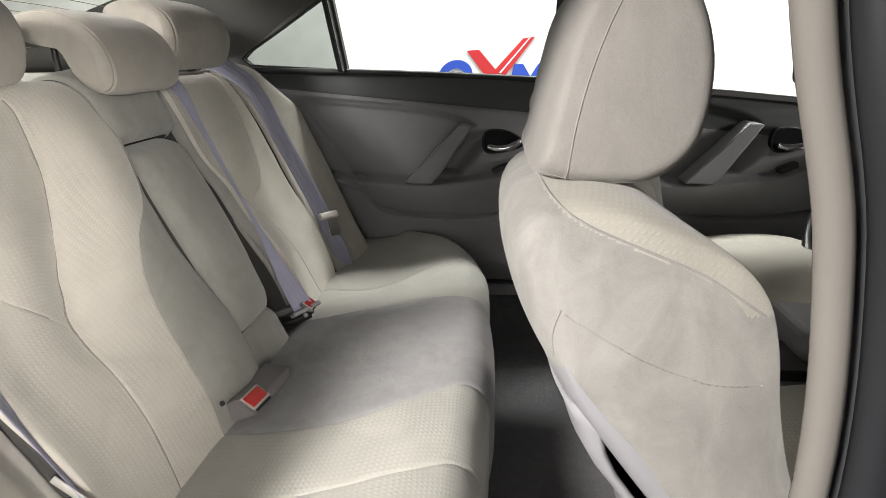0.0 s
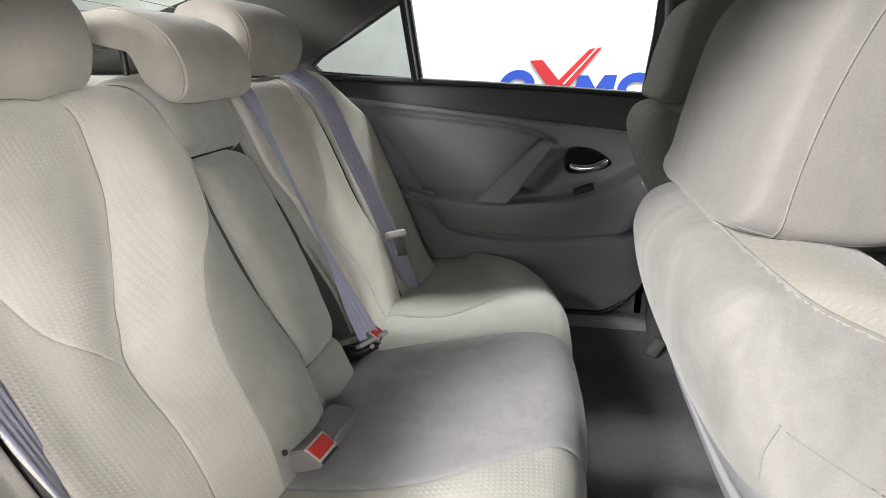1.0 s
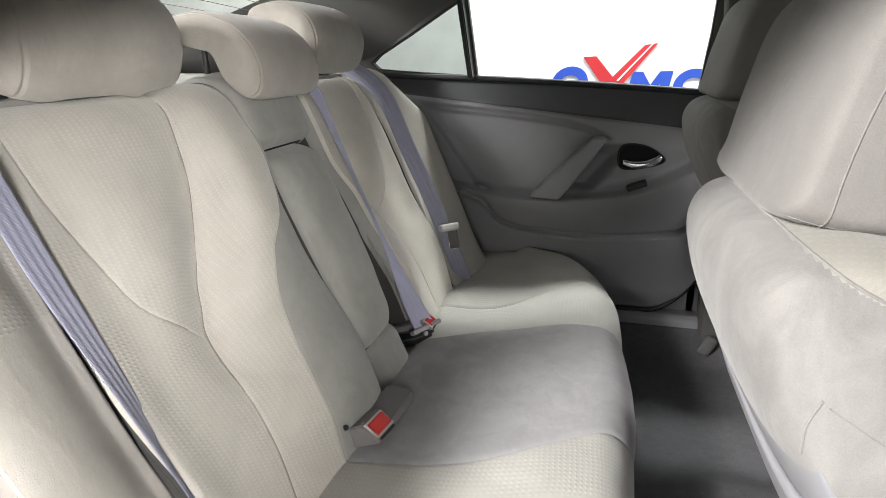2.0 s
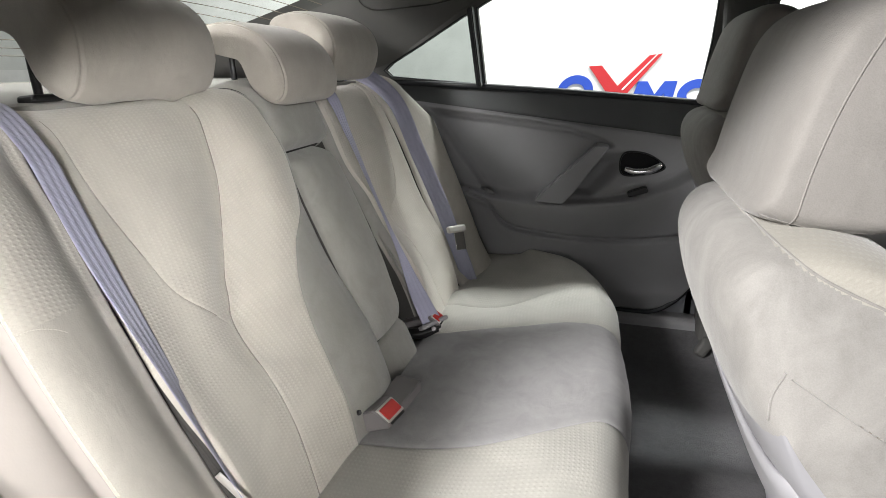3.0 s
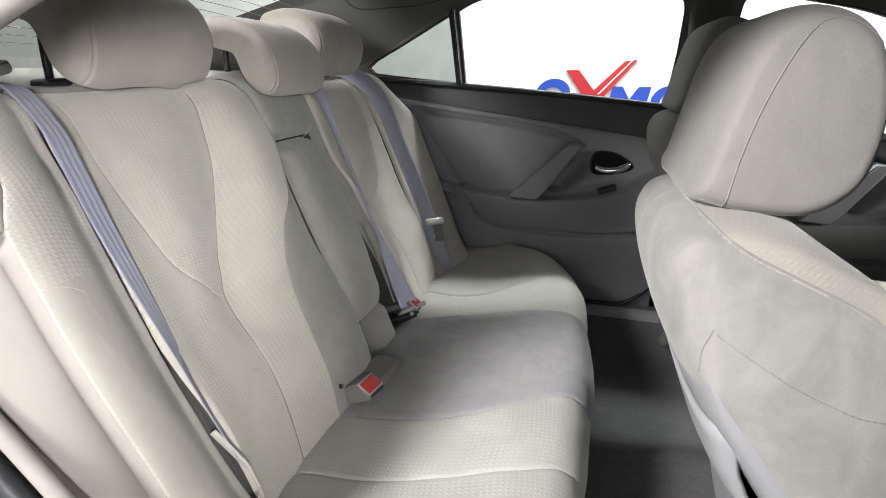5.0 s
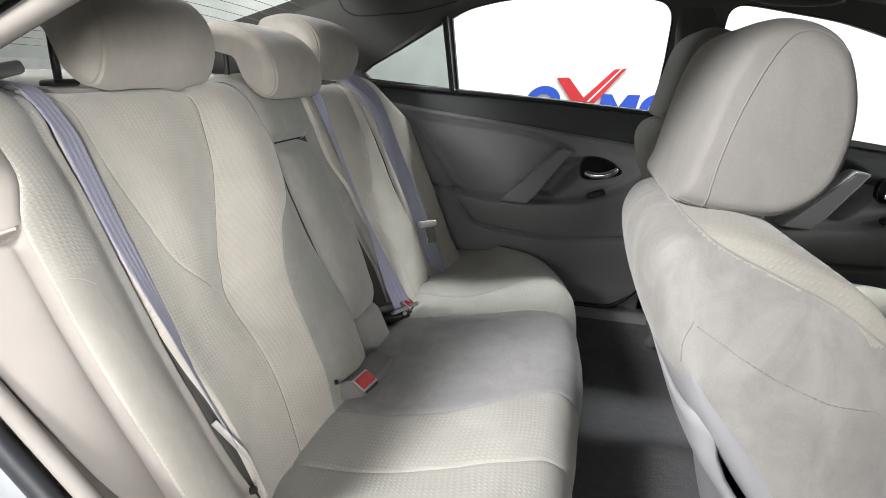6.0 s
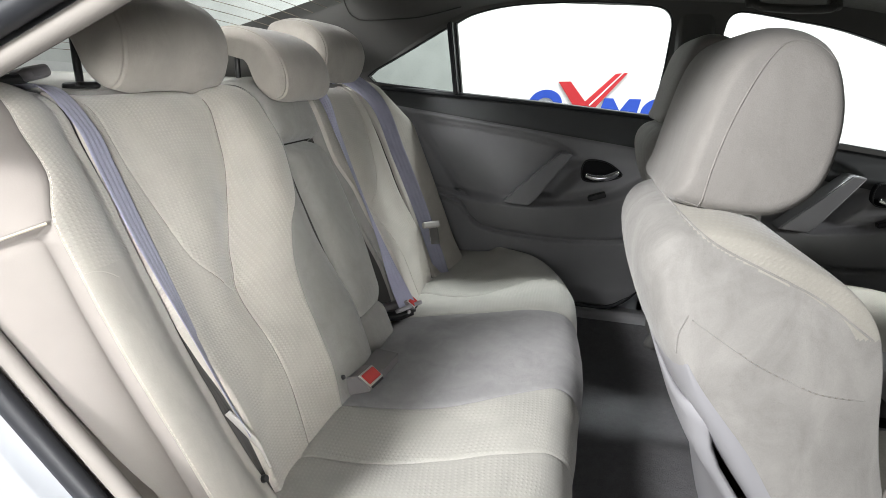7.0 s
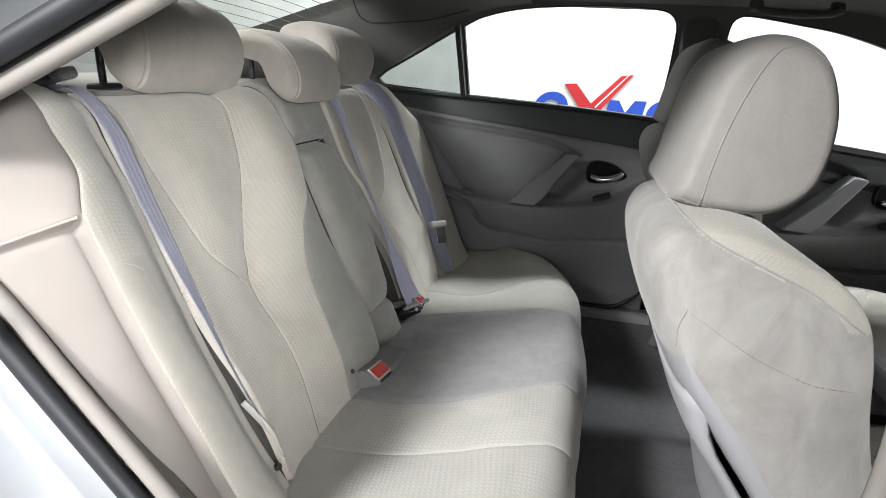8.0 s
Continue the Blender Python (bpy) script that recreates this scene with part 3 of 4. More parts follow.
stitches("cross_stitching", [back(y, s, high_side(y, s) + 0.0025) for y, s in cross], 0.0032, 0.0030, side_near, (0.0006, 0, 0.0003), None, 0.0004, "pale stitches between weave and velour")
line = []
for i in range(20):
    y = c_stitch(0.515) - 0.004 - 0.058 * i / 19
    line.append(back(y, 0.515, high_side(y, 0.522) + 0.001))
v, f = tube(line, 0.0018, 8)
make("piping", v, f, M_PIPE, side_near, "cream piping across the side panel")

# ---- rear seat: the cushion ----
CL, CR = 0.43, 0.055


def cush(y, s, h):
    """A point of the cushion: s forward from the crease, h above it."""
    w = abs(y - C)
    pull = curve1([(0.0, 0.0), (0.40, 0.004), (0.5, 0.02), (0.60, 0.06), (0.67, 0.11), (0.72, 0.19)])(w)
    slope = 0.045 / CL
    if s <= CL:
        x, z = -0.50 + s, 0.502 + slope * s + h
    else:
        a = min((s - CL) / CR, math.pi / 2)
        x = -0.07 + (CR + h) * math.sin(a)
        z = 0.547 - CR + (CR + h) * math.cos(a)
        z -= max(s - CL - CR * math.pi / 2, 0)
    return np.array((x - pull * step(0.1, CL + 0.05, s), y, z))


ridge_far = curve1([(0.03, 1.49), (0.12, 1.53), (0.20, 1.575), (0.30, 1.62), (0.40, 1.65)])


def high_cush(y, s):
    w = abs(y - C)
    h = 0.014 * math.exp(-((w / 0.16) ** 2))
    h -= 0.018 * math.exp(-(((w - 0.36) / 0.13) ** 2)) * math.exp(-(((s - 0.2) / 0.14) ** 2))
    h += (0.030 if y < C else 0.022) * step(0.50, 0.72, w) * (1 - (0.7 if y < C else 0.45) * step(0.3, 0.48, s))
    if y > C:
        d = y - ridge_far(s)
        h += 0.008 * math.exp(-((d / (0.075 if d < 0 else 0.022)) ** 2)) * (1 - step(0.24, 0.40, s))
        h += 0.009 * (1 - step(0.10, 0.30, s)) * step(0.46, 0.70, w)
    h += 0.010 * math.exp(-(((s - 0.38) / 0.07) ** 2)) * step(0.12, 0.3, w)
    h -= 0.02 * (1 - step(0.0, 0.07, s))
    return h


S_CUSH = [0.012 * i for i in range(36)] + [CL + CR * a for a in (0.06, 0.2, 0.35, 0.5, 0.65, 0.8, 0.95, 1.1, 1.25, 1.4, 1.57, 2.2, 3.0, 4.2)]
k_near2 = curve1([(0, 0.638), (0.05, 0.642), (0.12, 0.646), (0.195, 0.656), (0.253, 0.666), (0.317, 0.673), (0.39, 0.680), (0.461, 0.700), (0.55, 0.708)])
k_near = curve1([(0, 0.793), (0.042, 0.797), (0.148, 0.803), (0.233, 0.816), (0.305, 0.836), (0.36, 0.862), (0.415, 0.890), (0.461, 0.905), (0.55, 0.90)])
k_far = curve1([(0, 1.20), (0.1, 1.235), (0.2, 1.285), (0.3, 1.303), (0.37, 1.296), (0.454, 1.286), (0.55, 1.27)])
k_far2 = curve1([(0.03, 1.425), (0.136, 1.428), (0.213, 1.449), (0.31, 1.50), (0.40, 1.53), (0.55, 1.53)])
upholstery("seat_cushion", [flat(0.335), k_near2, k_near, k_far, k_far2, flat(1.757)], S_CUSH, cush, high_cush, [WEAVE_DIM, WEAVE_DIM, VELC, WEAVE_DIM, WEAVE_DIM], rear_seat,
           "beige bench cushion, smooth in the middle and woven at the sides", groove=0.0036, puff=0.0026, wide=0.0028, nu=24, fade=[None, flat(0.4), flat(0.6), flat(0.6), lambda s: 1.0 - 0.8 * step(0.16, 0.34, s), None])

# ---- rear headrests ----


def rear_headrest(y_mid, half, dx, dz, apart, label, big=True, folds=0.0):
    hr = tagged(new("rear_headrest"), label, "headrest", "rear headrests")
    if big:
        prof = [(-0.835, 1.165), (-0.825, 1.198), (-0.775, 1.212), (-0.72, 1.205), (-0.68, 1.178), (-0.662, 1.135), (-0.668, 1.092), (-0.686, 1.064), (-0.712, 1.066), (-0.728, 1.100), (-0.752, 1.138), (-0.80, 1.152)]
    else:
        prof = [(-0.80, 1.142), (-0.785, 1.168), (-0.73, 1.176), (-0.675, 1.162), (-0.635, 1.13), (-0.615, 1.085), (-0.62, 1.048), (-0.645, 1.036), (-0.672, 1.052), (-0.688, 1.092), (-0.715, 1.118), (-0.77, 1.126)]
    prof = [(x + dx, z + dz) for x, z in prof]
    pillow("pad", prof, y_mid, half, M_HEAD, hr, power=4.5 if big else 6.0, pull=0.45, seam=0.87, folds=folds)
    for sgn in (-1, 1):
        yy = y_mid + sgn * apart
        x0 = -0.768 if big else -0.745
        v, f = tube([(x0 + dx, yy, 1.04), (x0 + dx - 0.004, yy, 1.10), (x0 + dx - 0.006, yy, 1.165 + dz)], 0.0055, 10)
        make("post", v, f, M_BLACK, hr, "slim metal post")
        bm = bmesh.new()
        rbox(bm, pose(x0 + dx, yy, 1.064, 0, -6, 0), 0.03, 0.045, 0.010, 0.005, 3)
        part("collar", bm, M_BLACK, hr, "dark plastic post collar")
    return hr


rear_headrest(0.713, 0.141, 0.004, -0.004, 0.098, "beige cloth rear headrest raised on dark posts", True, 0.09)
rear_headrest(1.40, 0.150, 0, 0.006, 0.08, "beige cloth rear headrest beside the far window")
rear_headrest(1.062, 0.118, 0, 0, 0.06, "low beige saddle-shaped middle headrest", False)

# ---- belts ----


def belt_path(pts, n=60):
    return spline([back(y, s, h) for y, s, h in pts], n)


belt = thing("seat_belt", "pale blue-grey seat belt down the backrest beside the doorway", "seat belt", "seat belts")
p = belt_path([(0.510, 0.80, 0.008), (0.511, 0.73, 0.014), (0.508, 0.67, 0.032), (0.507, 0.623, 0.037), (0.510, 0.57, 0.037), (0.512, 0.5, 0.036), (0.517, 0.43, 0.035), (0.523, 0.36, 0.034), (0.528, 0.29, 0.033), (0.532, 0.22, 0.034), (0.532, 0.165, 0.040)], 70)
ac = []
for i in range(70):
    tw = radians(14 + 26 * step(0.45, 0.95, i / 69))
    ac.append(np.array((0, 1, 0)) * math.cos(tw) - BN * math.sin(tw))
v, f = ribbon(p, ac, 0.043)
make("webbing", v, f, M_BELT, belt)
bm = bmesh.new()
rbox(bm, pose(-0.726, 0.497, 1.081, 8, -16, 6), 0.030, 0.040, 0.016, 0.006, 3)
part("guide", bm, M_GUIDE, belt, "grey plastic belt guide on the shelf edge")
bm = bmesh.new()
rbox(bm, pose(-0.735, 0.466, 1.073, 4, -8, 0), 0.032, 0.052, 0.012, 0.005, 2)
part("guide_base", bm, M_BAND, belt, "dark belt slot beside the guide")
line = spline([back(0.516, 0.21, 0.036), back(0.518, 0.178, 0.048), back(0.526, 0.152, 0.050), back(0.533, 0.132, 0.047), back(0.535, 0.106, 0.046)], 24)
v, f = tube(line, [0.006 - 0.004 * step(0.35, 0.9, i / 23) for i in range(24)], 10, flat=0.35)
make("end_fitting", v, f, M_TONGUE, belt, "pale folded webbing end and fitting")
bm = bmesh.new()
q = back(0.522, 0.098, 0.040)
bmesh.ops.create_cone(bm, cap_ends=True, segments=16, radius1=0.006, radius2=0.005, depth=0.006, matrix=pose(q[0], q[1], q[2], 0, 66, 0))
part("bolt", bm, M_BLACK, belt, "dark anchor bolt")

belt = thing("seat_belt", "grey-blue seat belt with a parked tongue beside the far door", "seat belt", "seat belts")
p = belt_path([(1.548, 0.80, 0.012), (1.546, 0.73, 0.024), (1.545, 0.68, 0.045), (1.549, 0.6, 0.062), (1.555, 0.45, 0.064), (1.562, 0.3, 0.064), (1.572, 0.2, 0.058), (1.582, 0.09, 0.05), (1.590, 0.0, 0.04)], 60)
v, f = ribbon(p, [np.array((0, 1, 0)) + BN * 2.6 * step(0.03, 0.25, i / 59) for i in range(60)], 0.042)
make("webbing", v, f, M_BELT, belt)
q = back(1.560, 0.218, 0.078)
bm = bmesh.new()
rbox(bm, pose(q[0], q[1], q[2], 0, -24, -42), 0.016, 0.060, 0.019, 0.006, 3)
part("tongue_grip", bm, M_TONGUE, belt, "pale plastic belt tongue")
bm = bmesh.new()
q = back(1.562, 0.182, 0.074)
rbox(bm, pose(q[0], q[1], q[2], 0, -24, -50), 0.003, 0.03, 0.05, 0.001, 1)
part("tongue_plate", bm, M_CHROME, belt, "shiny metal tongue plate")

belt = thing("seat_belt", "blue-grey middle seat belt fastened beside the armrest", "seat belt", "seat belts")
p = belt_path([(1.204, 0.76, 0.01), (1.207, 0.70, 0.028), (1.214, 0.64, 0.048), (1.232, 0.55, 0.044), (1.243, 0.44, 0.038), (1.247, 0.34, 0.036), (1.238, 0.25, 0.040), (1.222, 0.17, 0.046), (1.207, 0.095, 0.056)], 60)
v, f = ribbon(p, [np.array((0.1 + 0.4 * step(0.6, 1, i / 59), 1, 0)) + BN * (0.7 * (1 - step(0.1, 0.45, i / 59)) + 0.2 * step(0.6, 1, i / 59)) for i in range(60)], [0.042 - 0.030 * step(0.05, 0.60, i / 59) + 0.040 * step(0.58, 1.0, i / 59) for i in range(60)])
make("webbing", v, f, M_BELT, belt)
bm = bmesh.new()
rbox(bm, pose(-0.428, 1.206, 0.547, 0, -30, -26), 0.018, 0.088, 0.011, 0.005, 3)
part("tongue_grip", bm, M_GUIDE, belt, "grey belt tongue bar")


def buckle(m, red, label, wide=0.047, mat=None, size=1.0):
    m = m @ Matrix.Diagonal((size, 1, size, 1))
    b = thing("belt_buckle", label, "belt buckle", "belt buckles")
    if red:
        side = [(-0.06, -0.014), (0.054, -0.014), (0.057, -0.009), (0.041, 0.014), (0.035, 0.016), (-0.06, 0.013)]
    else:
        side = [(-0.06, -0.014), (0.056, -0.014), (0.056, 0.014), (-0.06, 0.014)]
    bm = prism(side, -wide / 2, wide / 2, 0.0022 if mat is None else 0.010, 3)
    bmesh.ops.transform(bm, matrix=m, verts=bm.verts)
    part("housing", bm, mat or M_BUCKLE, b)
    if red:
        bm = bmesh.new()
        rbox(bm, m @ pose(0.0470, 0, 0.0030, 0, -34, 0), 0.0055, wide - 0.005, 0.0265, 0.002, 2)
        part("button_rim", bm, M_TONGUE, b, "pale rim round the button")
        bm = bmesh.new()
        rbox(bm, m @ pose(0.0478, 0, 0.0037, 0, -34, 0), 0.007, wide - 0.011, 0.021, 0.003, 2)
        part("release_button", bm, M_RED, b, "red release button")
        bm = bmesh.new()
        rbox(bm, m @ pose(0.0555, 0, -0.0095, 0, -34, 0), 0.004, wide - 0.014, 0.004, 0.001, 1)
        part("slot", bm, M_BLACK, b, "dark tongue slot")
    elif mat:
        bm = bmesh.new()
        bmesh.ops.create_cone(bm, cap_ends=True, segments=14, radius1=0.007, radius2=0.005, depth=0.004, matrix=m @ pose(0.0565, 0, 0.002, 0, 90, 0))
        part("rivet", bm, M_GUIDE, b, "pale rivet on the dark housing")
    return b


buckle(pose(-0.452, 0.853, 0.521, 0, -24, -10), True, "grey seat belt buckle with a red release button", 0.056, None, 1.18)
buckle(pose(-0.409, 0.906, 0.538, 0, -3, 82), False, "grey seat belt buckle lying on the cushion", 0.050, None, 0.82)
buckle(pose(-0.462, 1.205, 0.524, 0, -20, -26), False, "dark buckle holding the middle belt", 0.068, M_BLACK, 0.85)
buckle(pose(-0.468, 1.226, 0.534, 0, -20, 0), True, "grey buckle with a red button behind the middle belt")
bm = bmesh.new()
q = back(0.817, 0.103, high_outer(0.817, 0.103) + 0.003)
bmesh.ops.create_cone(bm, cap_ends=True, segments=20, radius1=0.0052, radius2=0.004, depth=0.004, matrix=pose(q[0], q[1], q[2], 0, 66, 0))
tagged(part("snap_button", bm, M_BLACK, None), "small dark snap button low on the backrest", "button")

# ---- front seats ----


def drape(tree, points, y_from, lift):
    """Points of an (x, z) line laid onto a surface met along y."""
    out = []
    for x, z in spline(points, 8 * len(points)):
        hit = tree.ray_cast(Vector((x, y_from, z)), Vector((0, 1, 0)))
        if hit[0] is not None:
            out.append(np.array(hit[0]) - np.array((0, lift, 0)))
    return out


def relax(verts, faces, rounds):
    """Evens out a closed mesh: each point moves towards the mean of its neighbours."""
    v = np.array(verts, float)
    pairs = {(min(a, b), max(a, b)) for f in faces for a, b in zip(f, f[1:] + f[:1])}
    e = np.array(sorted(pairs))
    e = np.vstack([e, e[:, ::-1]])
    count = np.maximum(np.bincount(e[:, 0], minlength=len(v)), 1)[:, None]
    for _ in range(rounds):
        total = np.stack([np.bincount(e[:, 0], weights=v[e[:, 1], k], minlength=len(v)) for k in range(3)], axis=1)
        v = 0.4 * v + 0.6 * total / count
    return [tuple(q) for q in v]


def front_seat(y_mid, dx, label, sewn):
    seat = thing("front_seat", label, "car seat", "front seats")
    half = 0.225
    rear_line = curve1([(0.30, 0.40), (0.525, 0.25), (0.657, 0.163), (0.715, 0.117), (0.79, 0.060), (0.85, 0.024), (0.90, 0.008), (0.94, 0.008), (0.97, 0.03)])
    fr = [(0.10, 0.984), (0.158, 0.966), (0.213, 0.937), (0.240, 0.902), (0.249, 0.857), (0.254, 0.80), (0.275, 0.72), (0.318, 0.62), (0.38, 0.50)]
    re = [(0.32, 0.42), (0.25, 0.525), (0.163, 0.657), (0.117, 0.715), (0.060, 0.79), (0.024, 0.85), (0.006, 0.905), (0.004, 0.94), (0.020, 0.968), (0.055, 0.982)]
    ring = spline(fr + re, 220, closed=True)
    n, nv = 44, 220
    verts, idx = [], []
    axis = lambda z: 0.14 + (0.80 - z) * 0.52
    kk = lambda t: (1 - abs(0.995 * t) ** 3.0) ** 0.5
    narrow = lambda z: 1 - 0.16 * step(0.80, 1.0, z)
    slim = lambda z, t: narrow(z) if t <= 0 else 1 - 0.36 * step(0.78, 1.0, z)
    for i in range(n + 1):
        t = -math.cos(math.pi * i / n)
        k = kk(t)
        for x, z in ring:
            f = x - axis(z)
            mid = 1 - abs(t) ** 2.2
            if f > 0:
                f = f * (0.93 + 0.07 * k) - 0.075 * mid * step(0.03, 0.12, f) * step(1.0, 0.9, z)
            else:
                f = f * (0.60 + 0.40 * k)
            verts.append((axis(z) + f + dx, y_mid + half * t * slim(z, t), z - (1 - k) * 0.020 * step(0.85, 1.0, z)))
    faces = grid_faces(n + 1, nv, wrap_v=True)
    for e, sg in ((0, -1), (n, 1)):
        prev = e * nv
        for r, out in [(r, 0.018 * (1 - r ** 2.2)) for r in [1 - 0.95 * (k / 40) ** 1.25 for k in range(1, 41)]]:
            at = len(verts)
            for j in range(nv):
                q = np.array(verts[e * nv + j])
                mid = np.array((axis(0.72 + (q[2] - 0.72) * 0.6) + 0.01 + dx, q[1], 0.72 + (q[2] - 0.72) * 0.6))
                w = mid * (1 - r) + q * r
                verts.append((w[0], y_mid + sg * (half * slim(w[2], sg) + out), w[2]))
            for j in range(nv):
                a, b, c, d_ = prev + j, prev + (j + 1) % nv, at + (j + 1) % nv, at + j
                faces.append((a, b, c, d_) if sg < 0 else (a, d_, c, b))
            prev = at
        # the last narrow gap is zipped from the top down
        zs = [verts[prev + j][2] for j in range(nv)]
        top, low = zs.index(max(zs)), zs.index(min(zs))
        one = [(top + k) % nv for k in range((low - top) % nv + 1)]
        two = [(top - k) % nv for k in range((top - low) % nv + 1)]
        a = b = 0
        while a < len(one) - 1 or b < len(two) - 1:
            if b == len(two) - 1 or (a < len(one) - 1 and zs[one[a + 1]] >= zs[two[b + 1]]):
                tri = (one[a], one[a + 1], two[b])
                a += 1
            else:
                tri = (one[a], two[b + 1], two[b])
                b += 1
            if len(set(tri)) == 3:
                faces.append(tuple(prev + j for j in (tri if sg < 0 else tri[::-1])))
    seam_z = curve1([(-0.02, 1.02), (0.03, 0.990), (0.052, 0.973), (0.079, 0.957), (0.126, 0.938), (0.17, 0.920), (0.200, 0.902), (0.217, 0.87), (0.228, 0.82)])
    f_front = lambda c: c[0] - dx > axis(c[2]) + 0.05 and abs(c[1] - y_mid) < 0.17
    for f in faces:
        c = np.mean([verts[k] for k in f], axis=0)
        x, z = c[0] - dx, c[2]
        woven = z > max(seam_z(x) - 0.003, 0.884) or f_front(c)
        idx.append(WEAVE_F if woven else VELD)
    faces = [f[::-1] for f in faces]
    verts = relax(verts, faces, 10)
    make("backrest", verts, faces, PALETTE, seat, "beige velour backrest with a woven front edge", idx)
    if sewn:
        tree = BVHTree.FromPolygons([tuple(map(float, v)) for v in verts], faces)
        line = drape(tree, [(0.034, 0.984), (0.052, 0.972), (0.079, 0.956), (0.126, 0.937), (0.17, 0.919), (0.195, 0.904), (0.213, 0.892), (0.225, 0.884)], -1, -0.0006)
        v, f = tube(line, 0.0014, 8)
        make("piping", v, f, M_VELD, seat, "sewn seam along the woven edge")
        line = drape(tree, [(0.06, 0.884), (0.093, 0.867), (0.124, 0.851), (0.159, 0.838), (0.182, 0.831), (0.225, 0.827)], -1, 0.0)
        line = [q + np.array((0, 0.0005, 0)) for q in line]
        v, f = tube(line, 0.0010, 5)
        make("sewn_line", v, f, M_VELD, seat, "faint sewn line across the side")
        stitches("stitching", drape(tree, [(0.105, 0.861), (0.124, 0.851), (0.152, 0.840)], -1, 0.0), 0.0022, 0.0042, seat, (0, -0.0005, 0), M_STITCH, 0.0005, "dark stitch holes along the side")
        stitches("stitching", drape(tree, [(0.165, 0.836), (0.182, 0.831), (0.215, 0.828)], -1, 0.0), 0.0022, 0.0042, seat, (0, -0.0005, 0), M_STITCH, 0.0005, "dark stitch holes along the side")
        line = drape(tree, [(0.056, 0.888), (0.050, 0.866), (0.052, 0.842)], -1, -0.0002)
        v, f = tube(line, 0.0012, 5)
        make("tuck_seam", v, f, M_VELD, seat, "short tuck seam")
        for pts in ([(0.136, 0.818), (0.146, 0.818), (0.157, 0.815)], [(0.145, 0.796), (0.149, 0.798), (0.152, 0.802)], [(0.184, 0.797), (0.193, 0.795), (0.201, 0.797)], [(0.196, 0.812), (0.207, 0.809), (0.217, 0.800)]):
            line = drape(tree, pts, -1, -0.0006)
            v, f = tube(line, [0.0004 + 0.0006 * math.sin(math.pi * i / (len(line) - 1)) for i in range(len(line))], 6)
            make("crease", v, f, M_VELD, seat, "raised wear crease in the velour")
    # headrest
    hp = [(0.034, 0.984), (0.038, 1.012), (0.051, 1.078), (0.070, 1.142), (0.100, 1.170), (0.14, 1.171), (0.172, 1.148), (0.191, 1.098), (0.192, 1.045), (0.178, 1.002), (0.142, 0.976), (0.085, 0.974)]
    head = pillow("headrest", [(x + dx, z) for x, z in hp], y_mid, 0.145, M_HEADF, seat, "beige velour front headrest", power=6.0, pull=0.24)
    if sewn:
        me = head.data
        tree = BVHTree.FromPolygons([tuple(v.co) for v in me.vertices], [tuple(q.vertices) for q in me.polygons])
        line = drape(tree, [(0.064, 0.983), (0.069, 1.027), (0.080, 1.077), (0.096, 1.123), (0.111, 1.150), (0.126, 1.158), (0.142, 1.157), (0.157, 1.149), (0.169, 1.138)], -1, -0.0003)
        v, f = tube(line, 0.0011, 6)
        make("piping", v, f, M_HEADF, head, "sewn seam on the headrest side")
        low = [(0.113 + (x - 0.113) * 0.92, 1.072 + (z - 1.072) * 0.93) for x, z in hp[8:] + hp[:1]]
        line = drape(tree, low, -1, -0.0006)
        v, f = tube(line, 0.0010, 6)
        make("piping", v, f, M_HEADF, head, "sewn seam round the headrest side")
    for sgn in (-1, 1):
        v, f = tube([(0.085 + dx, y_mid + sgn * 0.062, 0.94), (0.092 + dx, y_mid + sgn * 0.062, 1.02)], 0.006, 10)
        make("post", v, f, M_STEEL, seat, "metal headrest post")
        bm = bmesh.new()
        rbox(bm, pose(0.072 + dx, y_mid + sgn * 0.088, 0.981, 0, 14, 0), 0.034, 0.044, 0.022, 0.009, 4)
        part("collar", bm, M_SHELL, seat, "pale plastic post collar")
    # hard lower back, wrapped round the sides
    cols = [(-1, w) for w in (0.0, 0.25, 0.5, 0.75)] + [(t, 1.0) for t in (-1, -0.985, -0.96, -0.92, -0.85, -0.75, -0.6, -0.4, -0.2, 0, 0.2, 0.4, 0.6, 0.75, 0.85, 0.92, 0.96, 0.985, 1)] + [(1, w) for w in (0.75, 0.5, 0.25, 0.0)]
    rows = []
    for i in range(31):
        z = 0.852 - 0.505 * i / 30
        lift = -0.005 + 0.0075 * step(0.85, 0.79, z)
        edge_x = 0.0446 + (0.852 - z) * 1.04
        ratio = (edge_x - axis(z)) / (rear_line(z) - axis(z))
        reach = 1.0 if ratio <= 0.6 else (1 - min((ratio - 0.6) / 0.4, 0.98) ** 2) ** (1 / 3.0)
        for t, w in cols:
            t = t * reach
            k = kk(t)
            xr = axis(z) + (rear_line(z) - axis(z)) * (0.60 + 0.40 * k)
            if w < 1 and reach == 1.0:
                x = edge_x * (1 - w) + (xr - lift) * w
                x = max(x, xr - lift)
                y = y_mid + t * (half * slim(z, t) + 0.010 * (1 if w > 0 else 0.5) * step(0.84, 0.74, z))
            else:
                x, y = xr - lift - 0.001 * w, y_mid + t * (half * slim(z, t) + 0.002)
            rows.append((x + dx, y, z))
    make("back_shell", rows, grid_faces(31, len(cols)), M_SHELL, seat, "pale grey hard plastic back shell")
    rows = []
    for i in range(21):
        z = 0.785 - 0.443 * i / 20
        for j in range(25):
            t = -1 + j / 12
            k = (1 - abs(t) ** 4) ** 0.5 if abs(t) < 1 else 0
            xr = axis(z) + (rear_line(z) - axis(z)) * (0.66 + 0.34 * k)
